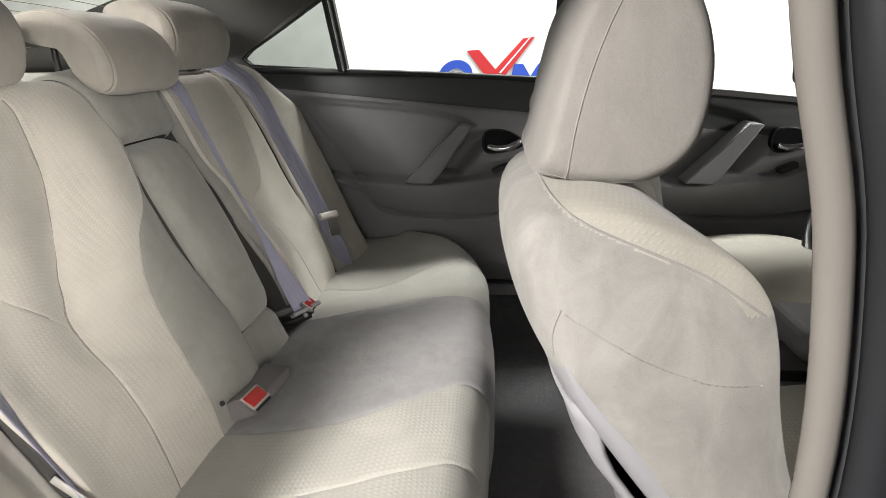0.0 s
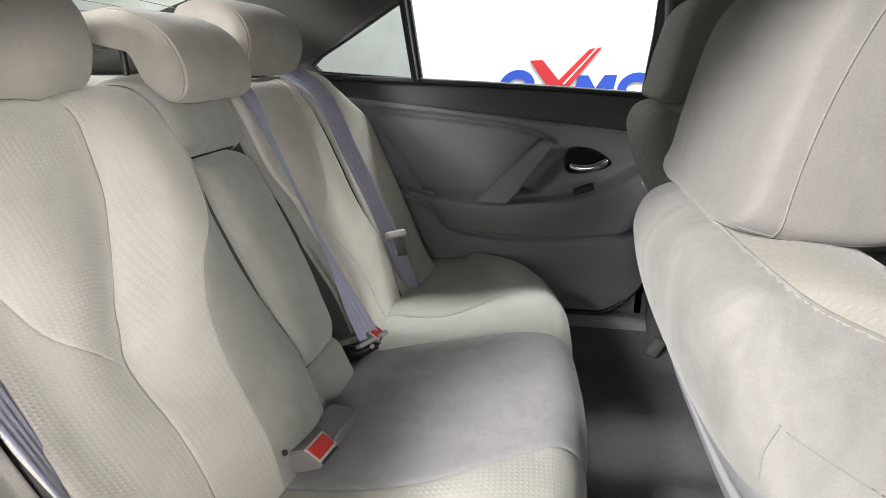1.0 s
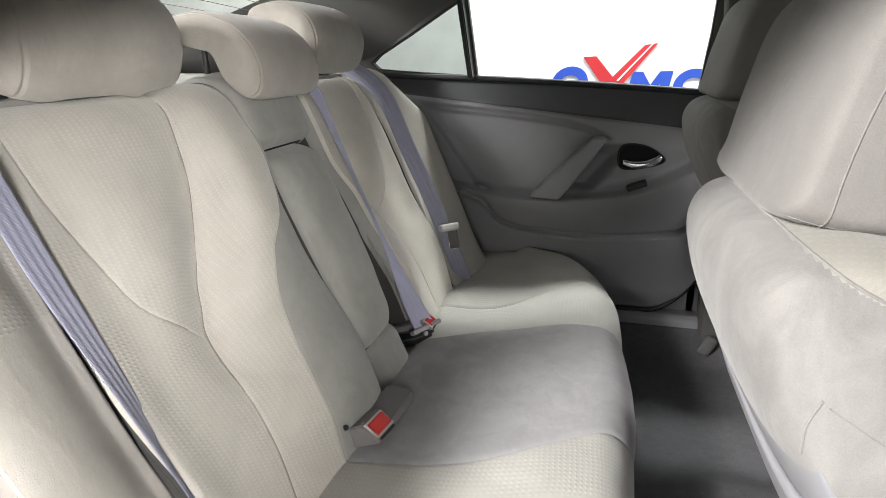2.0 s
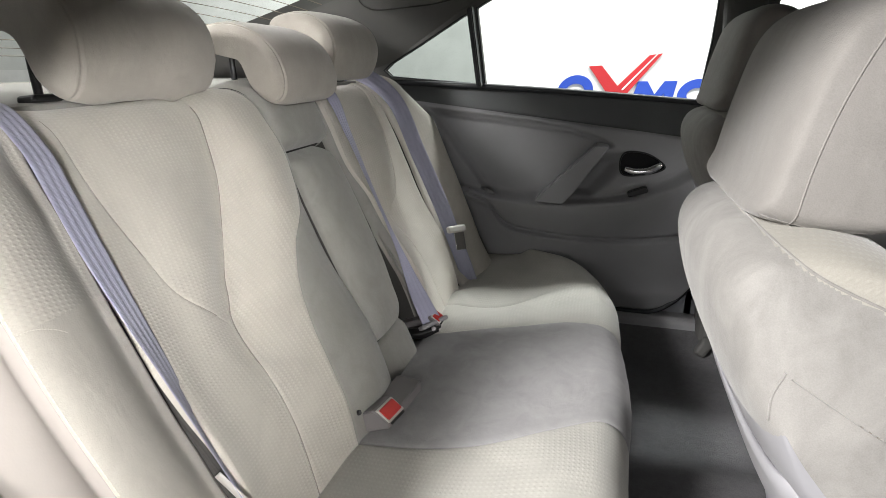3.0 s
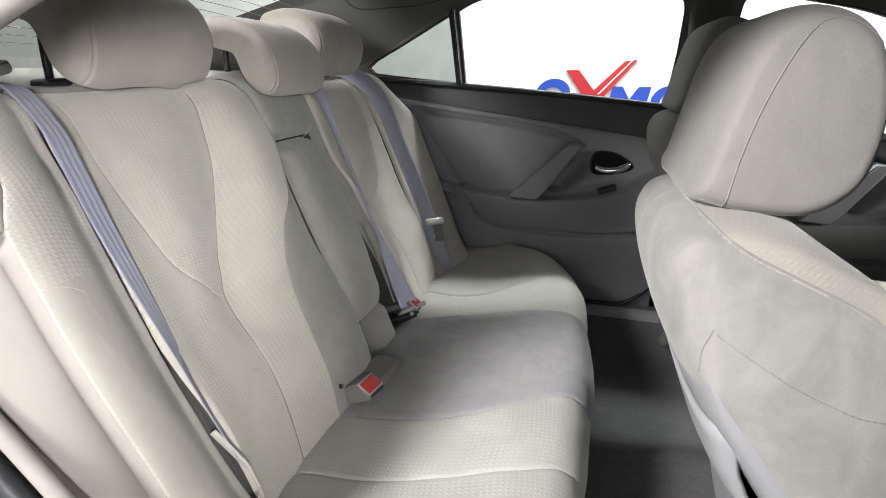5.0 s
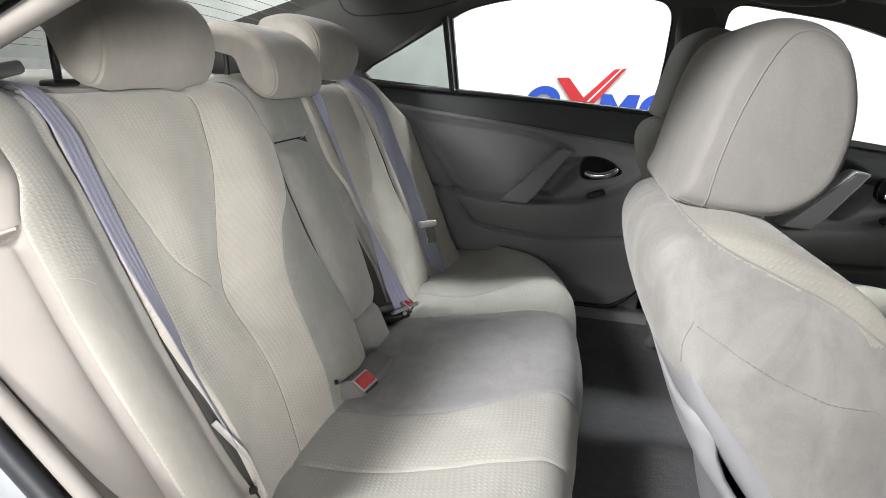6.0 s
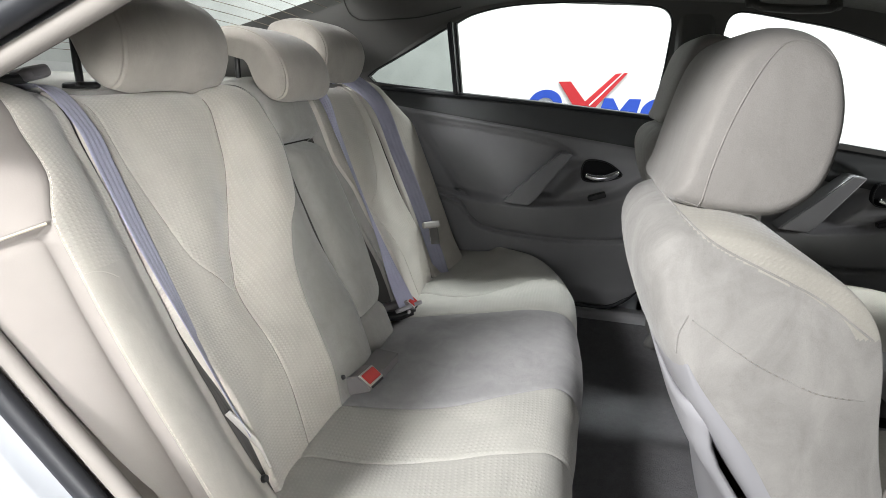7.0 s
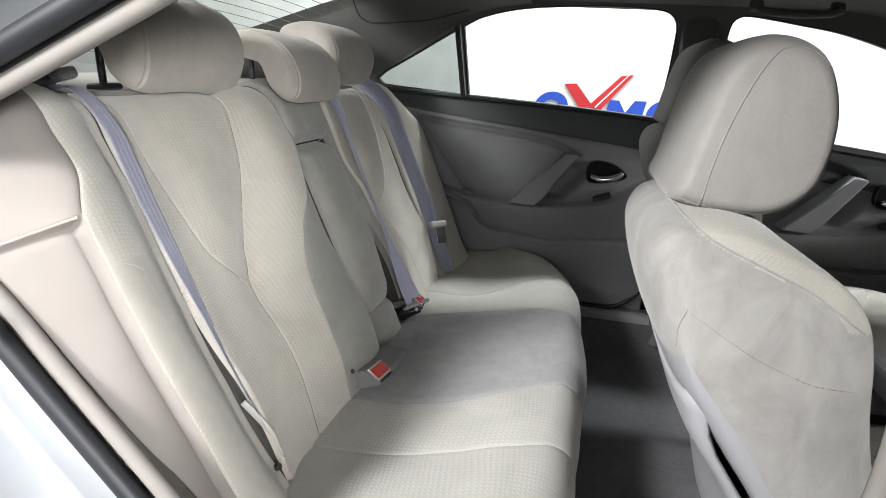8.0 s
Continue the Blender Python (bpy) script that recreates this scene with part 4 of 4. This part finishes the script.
            rows.append((xr - 0.002 - 0.020 * step(0.785, 0.72, z) - 0.08 * step(0.72, 0.42, z) * (1 - abs(t) ** 2.5) + dx, y_mid + t * (half - 0.012), z))
    pk = make("map_pocket", rows, grid_faces(21, 25), M_SHELL, seat, "stiff pale grey map pocket standing off the shell")
    md = pk.modifiers.new("thick", "SOLIDIFY")
    md.thickness = 0.006
    # cushion
    cp = [(0.25, 0.40), (0.24, 0.50), (0.30, 0.545), (0.45, 0.555), (0.62, 0.57), (0.74, 0.56), (0.78, 0.52), (0.76, 0.45), (0.6, 0.40), (0.4, 0.38)]
    pillow("cushion", [(x + dx, z) for x, z in cp], y_mid, 0.255, M_WEAVE, seat, "beige woven seat cushion", power=6, pull=0.35)
    bm = bmesh.new()
    rbox(bm, pose(0.5 + dx, y_mid, 0.36), 0.46, 0.40, 0.14, 0.02, 3)
    part("base", bm, M_DARK_FILL, seat, "dark seat base and rails")
    return seat


front_seat(0.69, 0.0, "beige velour front passenger seat with a grey plastic back", True)
driver = front_seat(1.40, 0.072, "beige velour driver seat in the shade", False)
driver.location.z = 0.045

# ---- far doors ----


def belt_z(x):
    return 1.026 - 0.062 * x - 0.03 * x * x


def door_panel(name, x0, x1, dx, label, front=False):
    d = thing(name, label, "car door", "far doors")
    low_band = lambda x: 0.932 - 0.103 * x
    ledge = curve1([(-0.60, 0.76), (-0.40, 0.728), (-0.28, 0.721), (-0.13, 0.727), (0.044, 0.754), (0.14, 0.805), (0.2, 0.85)])
    pocket = curve1([(-0.60, 0.76), (-0.42, 0.715), (-0.375, 0.655), (-0.328, 0.629), (-0.231, 0.616), (-0.045, 0.613), (0.122, 0.633), (0.2, 0.66)])
    rtop = curve1([(-0.62, 0.972), (-0.484, 0.962), (-0.298, 0.945), (-0.189, 0.930), (-0.10, 0.905), (0.0, 0.86)])

    def inner(x, z):
        """How far the panel stands in from its plane."""
        u = x - dx
        e, pk, rt = ledge(u), pocket(u), rtop(u)
        rear = -0.41 - (z - 0.727) * 0.76
        slant = -0.235 + (z - 0.725) * 1.0
        inrec = step(rear - 0.012, rear + 0.02, u) * (1 - step(rt - 0.02, rt + 0.006, z)) * step(e - 0.004, e + 0.02, z) * (1 - step(slant - 0.02, slant + 0.01, u))
        h = 0.0
        h += 0.010 * (1 - step(low_band(x) - 0.008, low_band(x) + 0.004, z))
        arm = (1 - step(e - 0.006, e + 0.010 + 0.03 * step(-0.1, 0.1, u), z)) * step(pk - 0.03, e, z)
        h += (0.036 + 0.012 * step(-0.45, -0.2, u)) * arm
        h -= 0.028 * inrec
        h += 0.030 * step(-0.24, 0.02, u) * (1 - step(0.86, 0.93, z)) * step(e - 0.01, e + 0.05, z)
        h += 0.014 * (1 - step(pk - 0.008, pk + 0.002, z))
        h -= 0.018 * math.exp(-(((z - pk) / 0.0055) ** 2))
        h -= 0.010 * math.exp(-(((z - rt) / 0.006) ** 2)) * step(rear, rear + 0.02, u) * (1 - step(slant, slant + 0.02, u))
        if not front:
            h -= 0.010 * math.exp(-(((u - rear) / 0.007) ** 2)) * step(0.72, 0.76, z) * (1 - step(0.96, 0.99, z))
        hol = -0.185 + (z - 0.735) * 0.80
        h -= 0.050 * step(hol - 0.02, hol, u) * (1 - step(hol + 0.035, hol + 0.085, u)) * step(0.735, 0.755, z) * (1 - step(0.835, 0.885, z))
        h -= 0.02 * step(0.47, 0.40, z)
        return h

    nx, nz = int((x1 - x0) / 0.0045), 150
    verts, idx = [], []
    for i in range(nx + 1):
        x = x0 + (x1 - x0) * i / nx
        u = x - dx
        top = belt_z(x)
        bot = 0.401 + 0.11 * min(max((u - 0.06) / 0.14, 0), 1.2) ** 2.2
        for j in range(nz + 1):
            lb = low_band(x)
            z = bot + (lb - bot) * j / (nz - 20) if j <= nz - 20 else lb + (top - lb) * (j - nz + 20) / 20
            verts.append((x, 1.785 - inner(x, z), z))
    for i in range(nx):
        x = x0 + (x1 - x0) * (i + 0.5) / nx
        for j in range(nz):
            idx.append(1 if j >= nz - 20 else 0)
    pn = make("panel", verts, grid_faces(nx + 1, nz + 1), [M_TRIM, M_BAND], d, "moulded grey door panel with a dark upper band", idx)
    md = pn.modifiers.new("thick", "SOLIDIFY")
    md.thickness, md.offset = 0.03, -1
    skin = prism([(x0 - 0.1, 0.25), (x1 + 0.006, 0.25), (x1 + 0.006, belt_z(x1) - 0.012), (x0 - 0.1, belt_z(x0 - 0.1) - 0.012)], 1.822, 1.832)
    part("outer_skin", skin, M_PAINT, d, "silver painted outer skin", False)
    # pull grip
    g = [(-0.272, 0.728), (-0.108, 0.896), (-0.072, 0.892), (-0.165, 0.752), (-0.19, 0.724)]
    bm = prism([(x + dx, z) for x, z in g], 1.79, 1.712, 0.0035, 3)
    part("pull_grip", bm, M_TRIM, d, "slanting grey pull grip")
    # inner handle
    o = spline([(-0.041, 0.846), (-0.030, 0.876), (0.010, 0.880), (0.048, 0.868), (0.079, 0.840), (0.035, 0.820), (-0.028, 0.815)], 36, closed=True)
    bm = prism([(x + dx, z) for x, z in o], 1.76, 1.733, 0.003, 2)
    h = part("handle_bezel", bm, M_RECESS, d, "glossy dark handle recess")
    v, f = tube([(x + dx, 1.7335, z) for x, z in o], 0.0022, 6, closed=True)
    make("bezel_rim", v, f, M_BLACK, h, "thin glossy black rim round the recess")
    lv = spline([(-0.026, 0.834), (0.0, 0.828), (0.03, 0.830), (0.056, 0.842), (0.066, 0.850)], 24)
    v, f = tube([(q[0] + dx, 1.728 - 0.004 * math.sin(i / 23 * 3.1), q[1]) for i, q in enumerate(lv)], [0.007 + 0.004 * math.sin(i / 23 * 3.1) for i in range(24)], 12)
    make("handle_lever", v, f, M_CHROME, h, "chrome inner door lever")
    bm = prism([(x + dx, z) for x, z in [(-0.014, 0.767), (0.036, 0.787), (0.042, 0.771), (-0.009, 0.753)]], 1.75, 1.726, 0.002, 2)
    part("window_switch", bm, M_BLACK, d, "black window switch")
    return d


door_panel("rear_door", -0.70, 0.203, 0.0, "closed rear door with grey moulded trim and a dark upper band")
front_door = door_panel("front_door", 0.29, 1.25, 0.80, "closed front door with grey moulded trim", True)

# Never in view: added to block light entering the front cabin.
near_door_block = thing("front_door", "unseen front door panel that keeps side light out of the cabin", "car door", "near doors")
part("panel", prism([(0.32, 0.27), (1.25, 0.27), (1.25, belt_z(1.25)), (0.32, belt_z(0.32))], 0.285, 0.315, 0.008), M_TRIM, near_door_block, "grey door trim", False)
part("outer_skin", prism([(0.30, 0.25), (1.26, 0.25), (1.26, belt_z(1.26) - 0.01), (0.30, belt_z(0.30) - 0.01)], 0.235, 0.245), M_PAINT, near_door_block, "silver painted outer skin", False)

# ---- body shell ----
car = thing("car_body", "silver saloon car body with grey cabin trim", "car")


def side_y(z):
    return 1.775 - 0.24 * max(z - 1.0, 0)


W_QUARTER = [(-0.72, 1.066), (-0.455, 1.050), (-0.478, 1.240), (-0.50, 1.229), (-0.622, 1.158), (-0.715, 1.106), (-0.74, 1.085)]
W_REAR = [(-0.435, 1.049), (-0.13, 1.036), (0.148, 1.018)]
W_REAR += [(float(x), float(z)) for x, z in spline([(0.157, 1.16), (0.1575, 1.25), (0.155, 1.277), (0.147, 1.295), (0.134, 1.307), (0.115, 1.314), (0.079, 1.318), (0.0, 1.321), (-0.096, 1.320), (-0.277, 1.307), (-0.395, 1.281), (-0.455, 1.252)], 60)]
W_FRONT = [(0.290, 1.005), (0.65, 0.976), (0.90, 0.948), (1.18, 0.915)]
W_FRONT += [(float(x), float(z)) for x, z in spline([(1.12, 1.02), (0.98, 1.12), (0.80, 1.205), (0.602, 1.268), (0.456, 1.293), (0.38, 1.304), (0.338, 1.308), (0.315, 1.306), (0.300, 1.297), (0.292, 1.282), (0.289, 1.255)], 60)]


def side_plate(outer, holes, mat, name, thick, label, parent):
    bm = bmesh.new()
    edges = []
    for loop in [outer] + holes:
        vs = [bm.verts.new((x, side_y(z), z)) for x, z in loop]
        edges += [bm.edges.new((vs[i], vs[(i + 1) % len(vs)])) for i in range(len(vs))]
    bmesh.ops.triangle_fill(bm, use_beauty=True, use_dissolve=False, edges=edges)
    g = bmesh.ops.extrude_face_region(bm, geom=list(bm.faces))
    bmesh.ops.translate(bm, vec=(0, thick, 0), verts=[v for v in g["geom"] if isinstance(v, bmesh.types.BMVert)])
    return part(name, bm, mat, parent, label, False)


edge = [(x, belt_z(x) - 0.01) for x in np.linspace(-0.85, 1.30, 16)]
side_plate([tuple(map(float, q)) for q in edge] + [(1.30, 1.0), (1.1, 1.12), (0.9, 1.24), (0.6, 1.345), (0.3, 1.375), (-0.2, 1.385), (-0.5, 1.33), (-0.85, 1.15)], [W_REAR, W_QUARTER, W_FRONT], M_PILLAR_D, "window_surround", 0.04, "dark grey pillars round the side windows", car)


def window(name, loop, mat, label):
    c = np.mean(loop, axis=0)
    bm = bmesh.new()
    bm.faces.new([bm.verts.new((c[0] + (x - c[0]) * 1.03, side_y(z) + 0.022, c[1] + (z - c[1]) * 1.03)) for x, z in loop])
    g = bmesh.ops.extrude_face_region(bm, geom=list(bm.faces))
    bmesh.ops.translate(bm, vec=(0, 0.004, 0), verts=[v for v in g["geom"] if isinstance(v, bmesh.types.BMVert)])
    w = part(name, bm, mat, car, label, False)
    w.visible_shadow = False
    pts = [(x, side_y(z) + 0.004, z) for x, z in loop]
    dense = []
    for a, b in zip(pts, pts[1:] + pts[:1]):
        m = max(1, int(math.dist(a, b) / 0.02))
        for k in range(m):
            dense.append(tuple(np.array(a) * (1 - k / m) + np.array(b) * k / m))
    v, f = tube(dense, 0.0038, 6, closed=True)
    make("window_seal", v, f, M_RUBBER, w, "black rubber window seal")
    return w


line = [(x, side_y(1.03) - 0.004, belt_z(x) - 0.003) for x in [-0.72 + 0.03 * i for i in range(31)]]
v, f = tube(line, 0.0085, 8)
make("window_sill_strip", v, f, M_RUBBER, car, "black rubber strip along the window sill")
window("side_window", W_REAR, M_GLASS, "clear rear door window")
window("quarter_window", W_QUARTER, M_TINT, "tinted quarter window")
window("side_window", W_FRONT, M_GLASS, "clear front door window")
bm = prism([(-0.452, 1.045), (-0.438, 1.045), (-0.460, 1.255), (-0.474, 1.248)], 1.70, 1.76, 0.003, 2)
for vv in bm.verts:
    vv.co.y += side_y(vv.co.z) - 1.735
part("divider_bar", bm, M_RUBBER, car, "black bar between the windows")


# headliner and roof
def roof_z(x, y):
    w = abs(y - C) / 0.68
    base = 1.318 + 0.085 * (1 - min(w, 1) ** 3.0)
    return base - 0.05 * step(-0.35, -0.80, x) - 0.10 * step(0.5, 1.2, x)


rows = []
for i in range(40):
    x = -0.78 + 1.95 * i / 39
    for j in range(33):
        y = C - 0.70 + 1.40 * j / 32
        rows.append((x, y, roof_z(x, y)))
hl = make("headliner", rows, grid_faces(40, 33), M_LINER, car, "pale cloth headliner, its shade put into the colour")
md = hl.modifiers.new("thick", "SOLIDIFY")
md.thickness, md.offset = 0.03, 1
rows = [(x, y, z + 0.05) for x, y, z in rows]
make("roof_skin", rows, grid_faces(40, 33), M_PAINT, car, "silver painted roof")

# far rear pillar trim, between the quarter window and the rear glass
for sgn in (1, -1):
    a = spline([(-1.40, 1.70, 1.03), (-1.0, 1.725, 1.05), (-0.75, 1.745, 1.095), (-0.62, 1.738, 1.165), (-0.498, 1.722, 1.238), (-0.395, 1.712, 1.29), (-0.25, 1.705, 1.318)], 40)
    b = spline([(-1.55, 1.56, 1.07), (-1.30, 1.60, 1.138), (-1.10, 1.61, 1.205), (-0.96, 1.615, 1.252), (-0.82, 1.615, 1.297), (-0.60, 1.60, 1.352), (-0.3, 1.58, 1.37)], 40)
    rows = []
    for i in range(40):
        for j in range(13):
            u = j / 12
            q = a[i] * (1 - u) + b[i] * u
            q = q + np.array((0, -0.045, 0.0)) * math.sin(math.pi * u) * 0.8
            rows.append((q[0], q[1] if sgn > 0 else 2 * C - q[1], q[2]))
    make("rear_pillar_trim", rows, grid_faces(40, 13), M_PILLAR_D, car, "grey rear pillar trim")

line = spline([(-0.768, 1.610, 1.302), (-0.753, 1.617, 1.265), (-0.736, 1.627, 1.249), (-0.707, 1.636, 1.243), (-0.63, 1.651, 1.25), (-0.546, 1.672, 1.262), (-0.433, 1.680, 1.293)], 40)
v, f = tube(line, 0.0018, 6)
make("headliner_seam", v, f, M_DARK_FILL, car, "dark seam where the pillar trim meets the headliner")

# rear shelf and rear glass
bm = bmesh.new()
rbox(bm, pose(-1.06, C, 1.045), 0.62, 1.42, 0.03, 0.008, 2)
part("rear_shelf", bm, M_SHELF, car, "grey rear parcel shelf")


def rear_glass(y, s):
    w = abs(y - C) / 0.60
    x = -1.46 + 0.86 * s + 0.05 * w * w
    return (x, y, 1.085 + 0.30 * s ** 0.95 - 0.030 * w ** 2.5)


rows = [rear_glass(C - 0.585 + 1.17 * j / 24, i / 20) for i in range(21) for j in range(25)]
rg = make("rear_window", rows, grid_faces(21, 25), M_REARGLASS, car, "rear window with heater lines")
rg.visible_shadow = False
for k in range(17):
    s = 0.10 + 0.05 * k
    v, f = tube([tuple(np.array(rear_glass(C - 0.56 + 1.12 * j / 24, s)) - np.array((0, 0, 0.003))) for j in range(25)], 0.0009, 4)
    make("heater_line", v, f, M_WIRE, rg, "fine brown heater line")
for sgn in (-1, 1):
    v, f = tube([tuple(np.array(rear_glass(C + sgn * 0.585, i / 20)) - np.array((0, 0, 0.002))) for i in range(21)], 0.009, 6)
    make("glass_edge", v, f, M_RUBBER, rg, "black glass edge")

# floor, tunnel, sills
rows = []
for i in range(26):
    x = -0.12 + 1.35 * i / 25
    for j in range(49):
        y = 0.30 + 1.50 * j / 48
        w = abs(y - C)
        z = 0.285 + 0.036 * math.exp(-((w / 0.13) ** 4)) + 0.09 * step(0.62, 0.72, w) + 0.012 * math.sin(x * 9) * math.exp(-((w / 0.3) ** 2)) + 0.10 * step(0.9, 1.2, x)
        rows.append((x, y, z))
make("floor_carpet", rows, grid_faces(26, 49), M_CARPET, car, "dark grey cabin carpet with a raised tunnel")
bm = bmesh.new()
rbox(bm, pose(0.2, 1.79, 0.315, -8, 0, 0), 2.1, 0.10, 0.15, 0.02, 3)
part("sill_trim", bm, M_TRIM, car, "grey door sill trim")
bm = bmesh.new()
rbox(bm, pose(0.272, 1.765, 0.62, 0, -2, 0), 0.13, 0.09, 0.85, 0.03, 4)
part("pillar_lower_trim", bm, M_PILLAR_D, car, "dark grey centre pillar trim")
# Black tube stands in for the dark gap along the door's bottom edge.
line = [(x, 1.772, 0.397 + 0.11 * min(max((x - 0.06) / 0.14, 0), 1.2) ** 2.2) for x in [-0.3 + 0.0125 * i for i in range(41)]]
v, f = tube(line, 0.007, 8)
make("door_gap_line", v, f, M_RUBBER, car, "black line drawing the dark gap under the closed rear door")
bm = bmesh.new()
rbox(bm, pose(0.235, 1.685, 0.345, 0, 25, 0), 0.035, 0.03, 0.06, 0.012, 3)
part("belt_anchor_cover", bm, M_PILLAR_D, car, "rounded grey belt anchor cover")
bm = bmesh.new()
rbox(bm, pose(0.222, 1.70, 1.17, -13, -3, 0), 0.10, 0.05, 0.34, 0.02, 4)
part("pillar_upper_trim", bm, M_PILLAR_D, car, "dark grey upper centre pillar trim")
bm = bmesh.new()
rbox(bm, pose(0.70, C, 0.42), 0.80, 0.21, 0.23, 0.03, 4)
console = part("centre_console", bm, M_SHELL, car, "pale grey centre console")
bm = bmesh.new()
rbox(bm, pose(0.65, C, 0.592, 0, 4, 0), 0.25, 0.17, 0.058, 0.022, 4)
part("console_lid", bm, M_SHELL, console, "rounded pale armrest lid")
bm = bmesh.new()
rbox(bm, pose(0.70, C - 0.06, 0.52), 0.42, 0.03, 0.05, 0.01, 2)
part("console_tray", bm, M_BLACK, console, "dark tray edge")
bm = bmesh.new()
rbox(bm, pose(1.28, C, 0.78), 0.42, 1.42, 0.36, 0.09, 5)
part("dashboard", bm, M_BAND, car, "dark dashboard")

# the near doorway: pillar trim, seals and painted flange run round the opening
APER = [(-0.745, 0.985), (-0.705, 0.905), (-0.64, 0.837), (-0.58, 0.768), (-0.508, 0.687), (-0.43, 0.60), (-0.34, 0.50), (-0.24, 0.41), (-0.12, 0.36), (0.05, 0.345), (0.15, 0.36), (0.185, 0.45), (0.188, 0.65), (0.205, 0.85),
        (0.192, 1.0), (0.166, 1.1), (0.142, 1.2), (0.11, 1.28), (0.04, 1.318), (-0.1, 1.308), (-0.25, 1.266), (-0.455, 1.167), (-0.593, 1.101), (-0.70, 1.048)]
ring = spline([(x, 0.0, z) for x, z in APER], 160, closed=True)


def offset_ring(o, y):
    out = []
    for i in range(160):
        t = ring[(i + 1) % 160] - ring[i - 1]
        t /= np.linalg.norm(t)
        nrm = np.array((-t[2], 0, t[0]))          # points out of the opening
        nrm = -nrm if nrm @ (ring[i] - np.array((-0.2, 0, 0.85))) < 0 else nrm
        q = ring[i] + nrm * o
        out.append((q[0], y, q[2]))
    return out


v, f = tube(offset_ring(-0.021, 0.302), 0.0095, 10, closed=True)
make("doorway_trim", v, f, M_ROLL, car, "beige trim roll round the doorway")
v, f = tube(offset_ring(0.0, 0.288), 0.0118, 10, closed=True)
make("doorway_seal", v, f, M_RUBBER, car, "black rubber door seal")
prof = [(-0.012, 0.33), (0.004, 0.30), (0.014, 0.287), (0.048, 0.283), (0.06, 0.272), (0.068, 0.235), (0.085, 0.212), (0.13, 0.200), (0.22, 0.195), (0.32, 0.20), (0.42, 0.23)]
rings = [offset_ring(o, y) for o, y in prof]
verts = [rings[k][i] for i in range(160) for k in range(len(prof))]
make("doorway_flange", verts, grid_faces(160, len(prof), wrap_u=True), M_PAINT, car, "silver painted body flange round the doorway")
rings = [offset_ring(o, y) for o, y in [(-0.024, 0.308), (-0.01, 0.335), (0.05, 0.352), (0.14, 0.37), (0.3, 0.40)]]
verts = [rings[k][i] for i in range(160) for k in range(5)]
make("doorway_inner_trim", verts, grid_faces(160, 5, wrap_u=True), M_PILLAR, car, "beige inner pillar trim round the doorway")
seg = offset_ring(0.056, 0.258)
v, f = tube(seg[118:160], 0.0065, 8)
make("roof_seal", v, f, M_RUBBER, car, "dark second seal under the roof rail")


bm = bmesh.new()
rbox(bm, pose(-0.550, 0.208, 0.857, 0, 0, 0), 0.02, 0.014, 0.024, 0.006, 3)
part("door_striker", bm, M_BLACK, car, "dark door striker on the flange")

# ---- steering wheel, outside mirror, grab handles ----
wheel = thing("steering_wheel", "dark grey steering wheel before the driver seat", "steering wheel")
hub = pose(0.86, 1.40, 0.74, 0, -62, 0)
loop = [tuple(hub @ Vector((0.185 * math.cos(2 * math.pi * i / 48), 0.185 * math.sin(2 * math.pi * i / 48), 0))) for i in range(48)]
v, f = tube(loop, 0.015, 10, closed=True)
make("rim", v, f, M_BLACK, wheel)
bm = bmesh.new()
rbox(bm, hub @ pose(0, 0, -0.02), 0.13, 0.16, 0.05, 0.025, 3)
part("airbag_cover", bm, M_BAND, wheel, "dark grey hub cover")
for a in (0, 90, 180):
    bm = bmesh.new()
    rbox(bm, hub @ pose(0, 0, 0, 0, 0, a) @ pose(0, 0.125, -0.008), 0.035, 0.11, 0.016, 0.006, 2)
    part("spoke", bm, M_BAND, wheel)

o = spline([(-0.09, -0.045), (-0.085, 0.03), (-0.04, 0.055), (0.06, 0.058), (0.095, 0.03), (0.095, -0.04), (0.05, -0.062), (-0.06, -0.06)], 40, closed=True)
at = pose(1.01, 1.93, 1.05, 0, 0, 50) @ pose(0, 0, 0, 0, 0, 180)
bm = prism([(x * 1.08, z * 1.08) for x, z in o], -0.10, 0.0, 0.003)
bmesh.ops.transform(bm, matrix=at, verts=bm.verts)
mir = part("side_mirror", bm, M_BLACK, front_door, "outside mirror with a dark rim and pale glass", False)
bm = prism([(x * 0.96, z * 0.96) for x, z in o], -0.004, 0.004)
bmesh.ops.transform(bm, matrix=at, verts=bm.verts)
part("mirror_glass", bm, M_CHROME, mir, "mirror glass", False)
bm = bmesh.new()
rbox(bm, pose(1.03, 1.84, 0.985, 0, 0, 10), 0.10, 0.14, 0.04, 0.012, 2)
part("mirror_arm", bm, M_BLACK, mir, "dark mirror arm")


def grab_handle(x0, x1, y, z):
    g = thing("grab_handle", "dark grey folding grab handle on the roof edge", "grab handle", "grab handles")
    pts = spline([(x0, y, z + 0.012), (x0 + 0.012, y - 0.016, z), (x0 + 0.05, y - 0.022, z - 0.005), ((x0 + x1) / 2, y - 0.023, z - 0.007), (x1 - 0.05, y - 0.022, z - 0.005), (x1 - 0.012, y - 0.016, z), (x1, y, z + 0.012)], 30)
    v, f = tube(pts, 0.010, 8, flat=0.7)
    make("bar", v, f, M_PILLAR_D, g)
    for x in (x0, x1):
        bm = bmesh.new()
        rbox(bm, pose(x, y + 0.002, z + 0.012, -35, 0, 0), 0.034, 0.018, 0.03, 0.006, 2)
        part("mount", bm, M_PILLAR_D, g, "handle mount")


grab_handle(0.33, 0.52, 1.63, 1.312)
grab_handle(-0.32, -0.12, 1.63, 1.345)
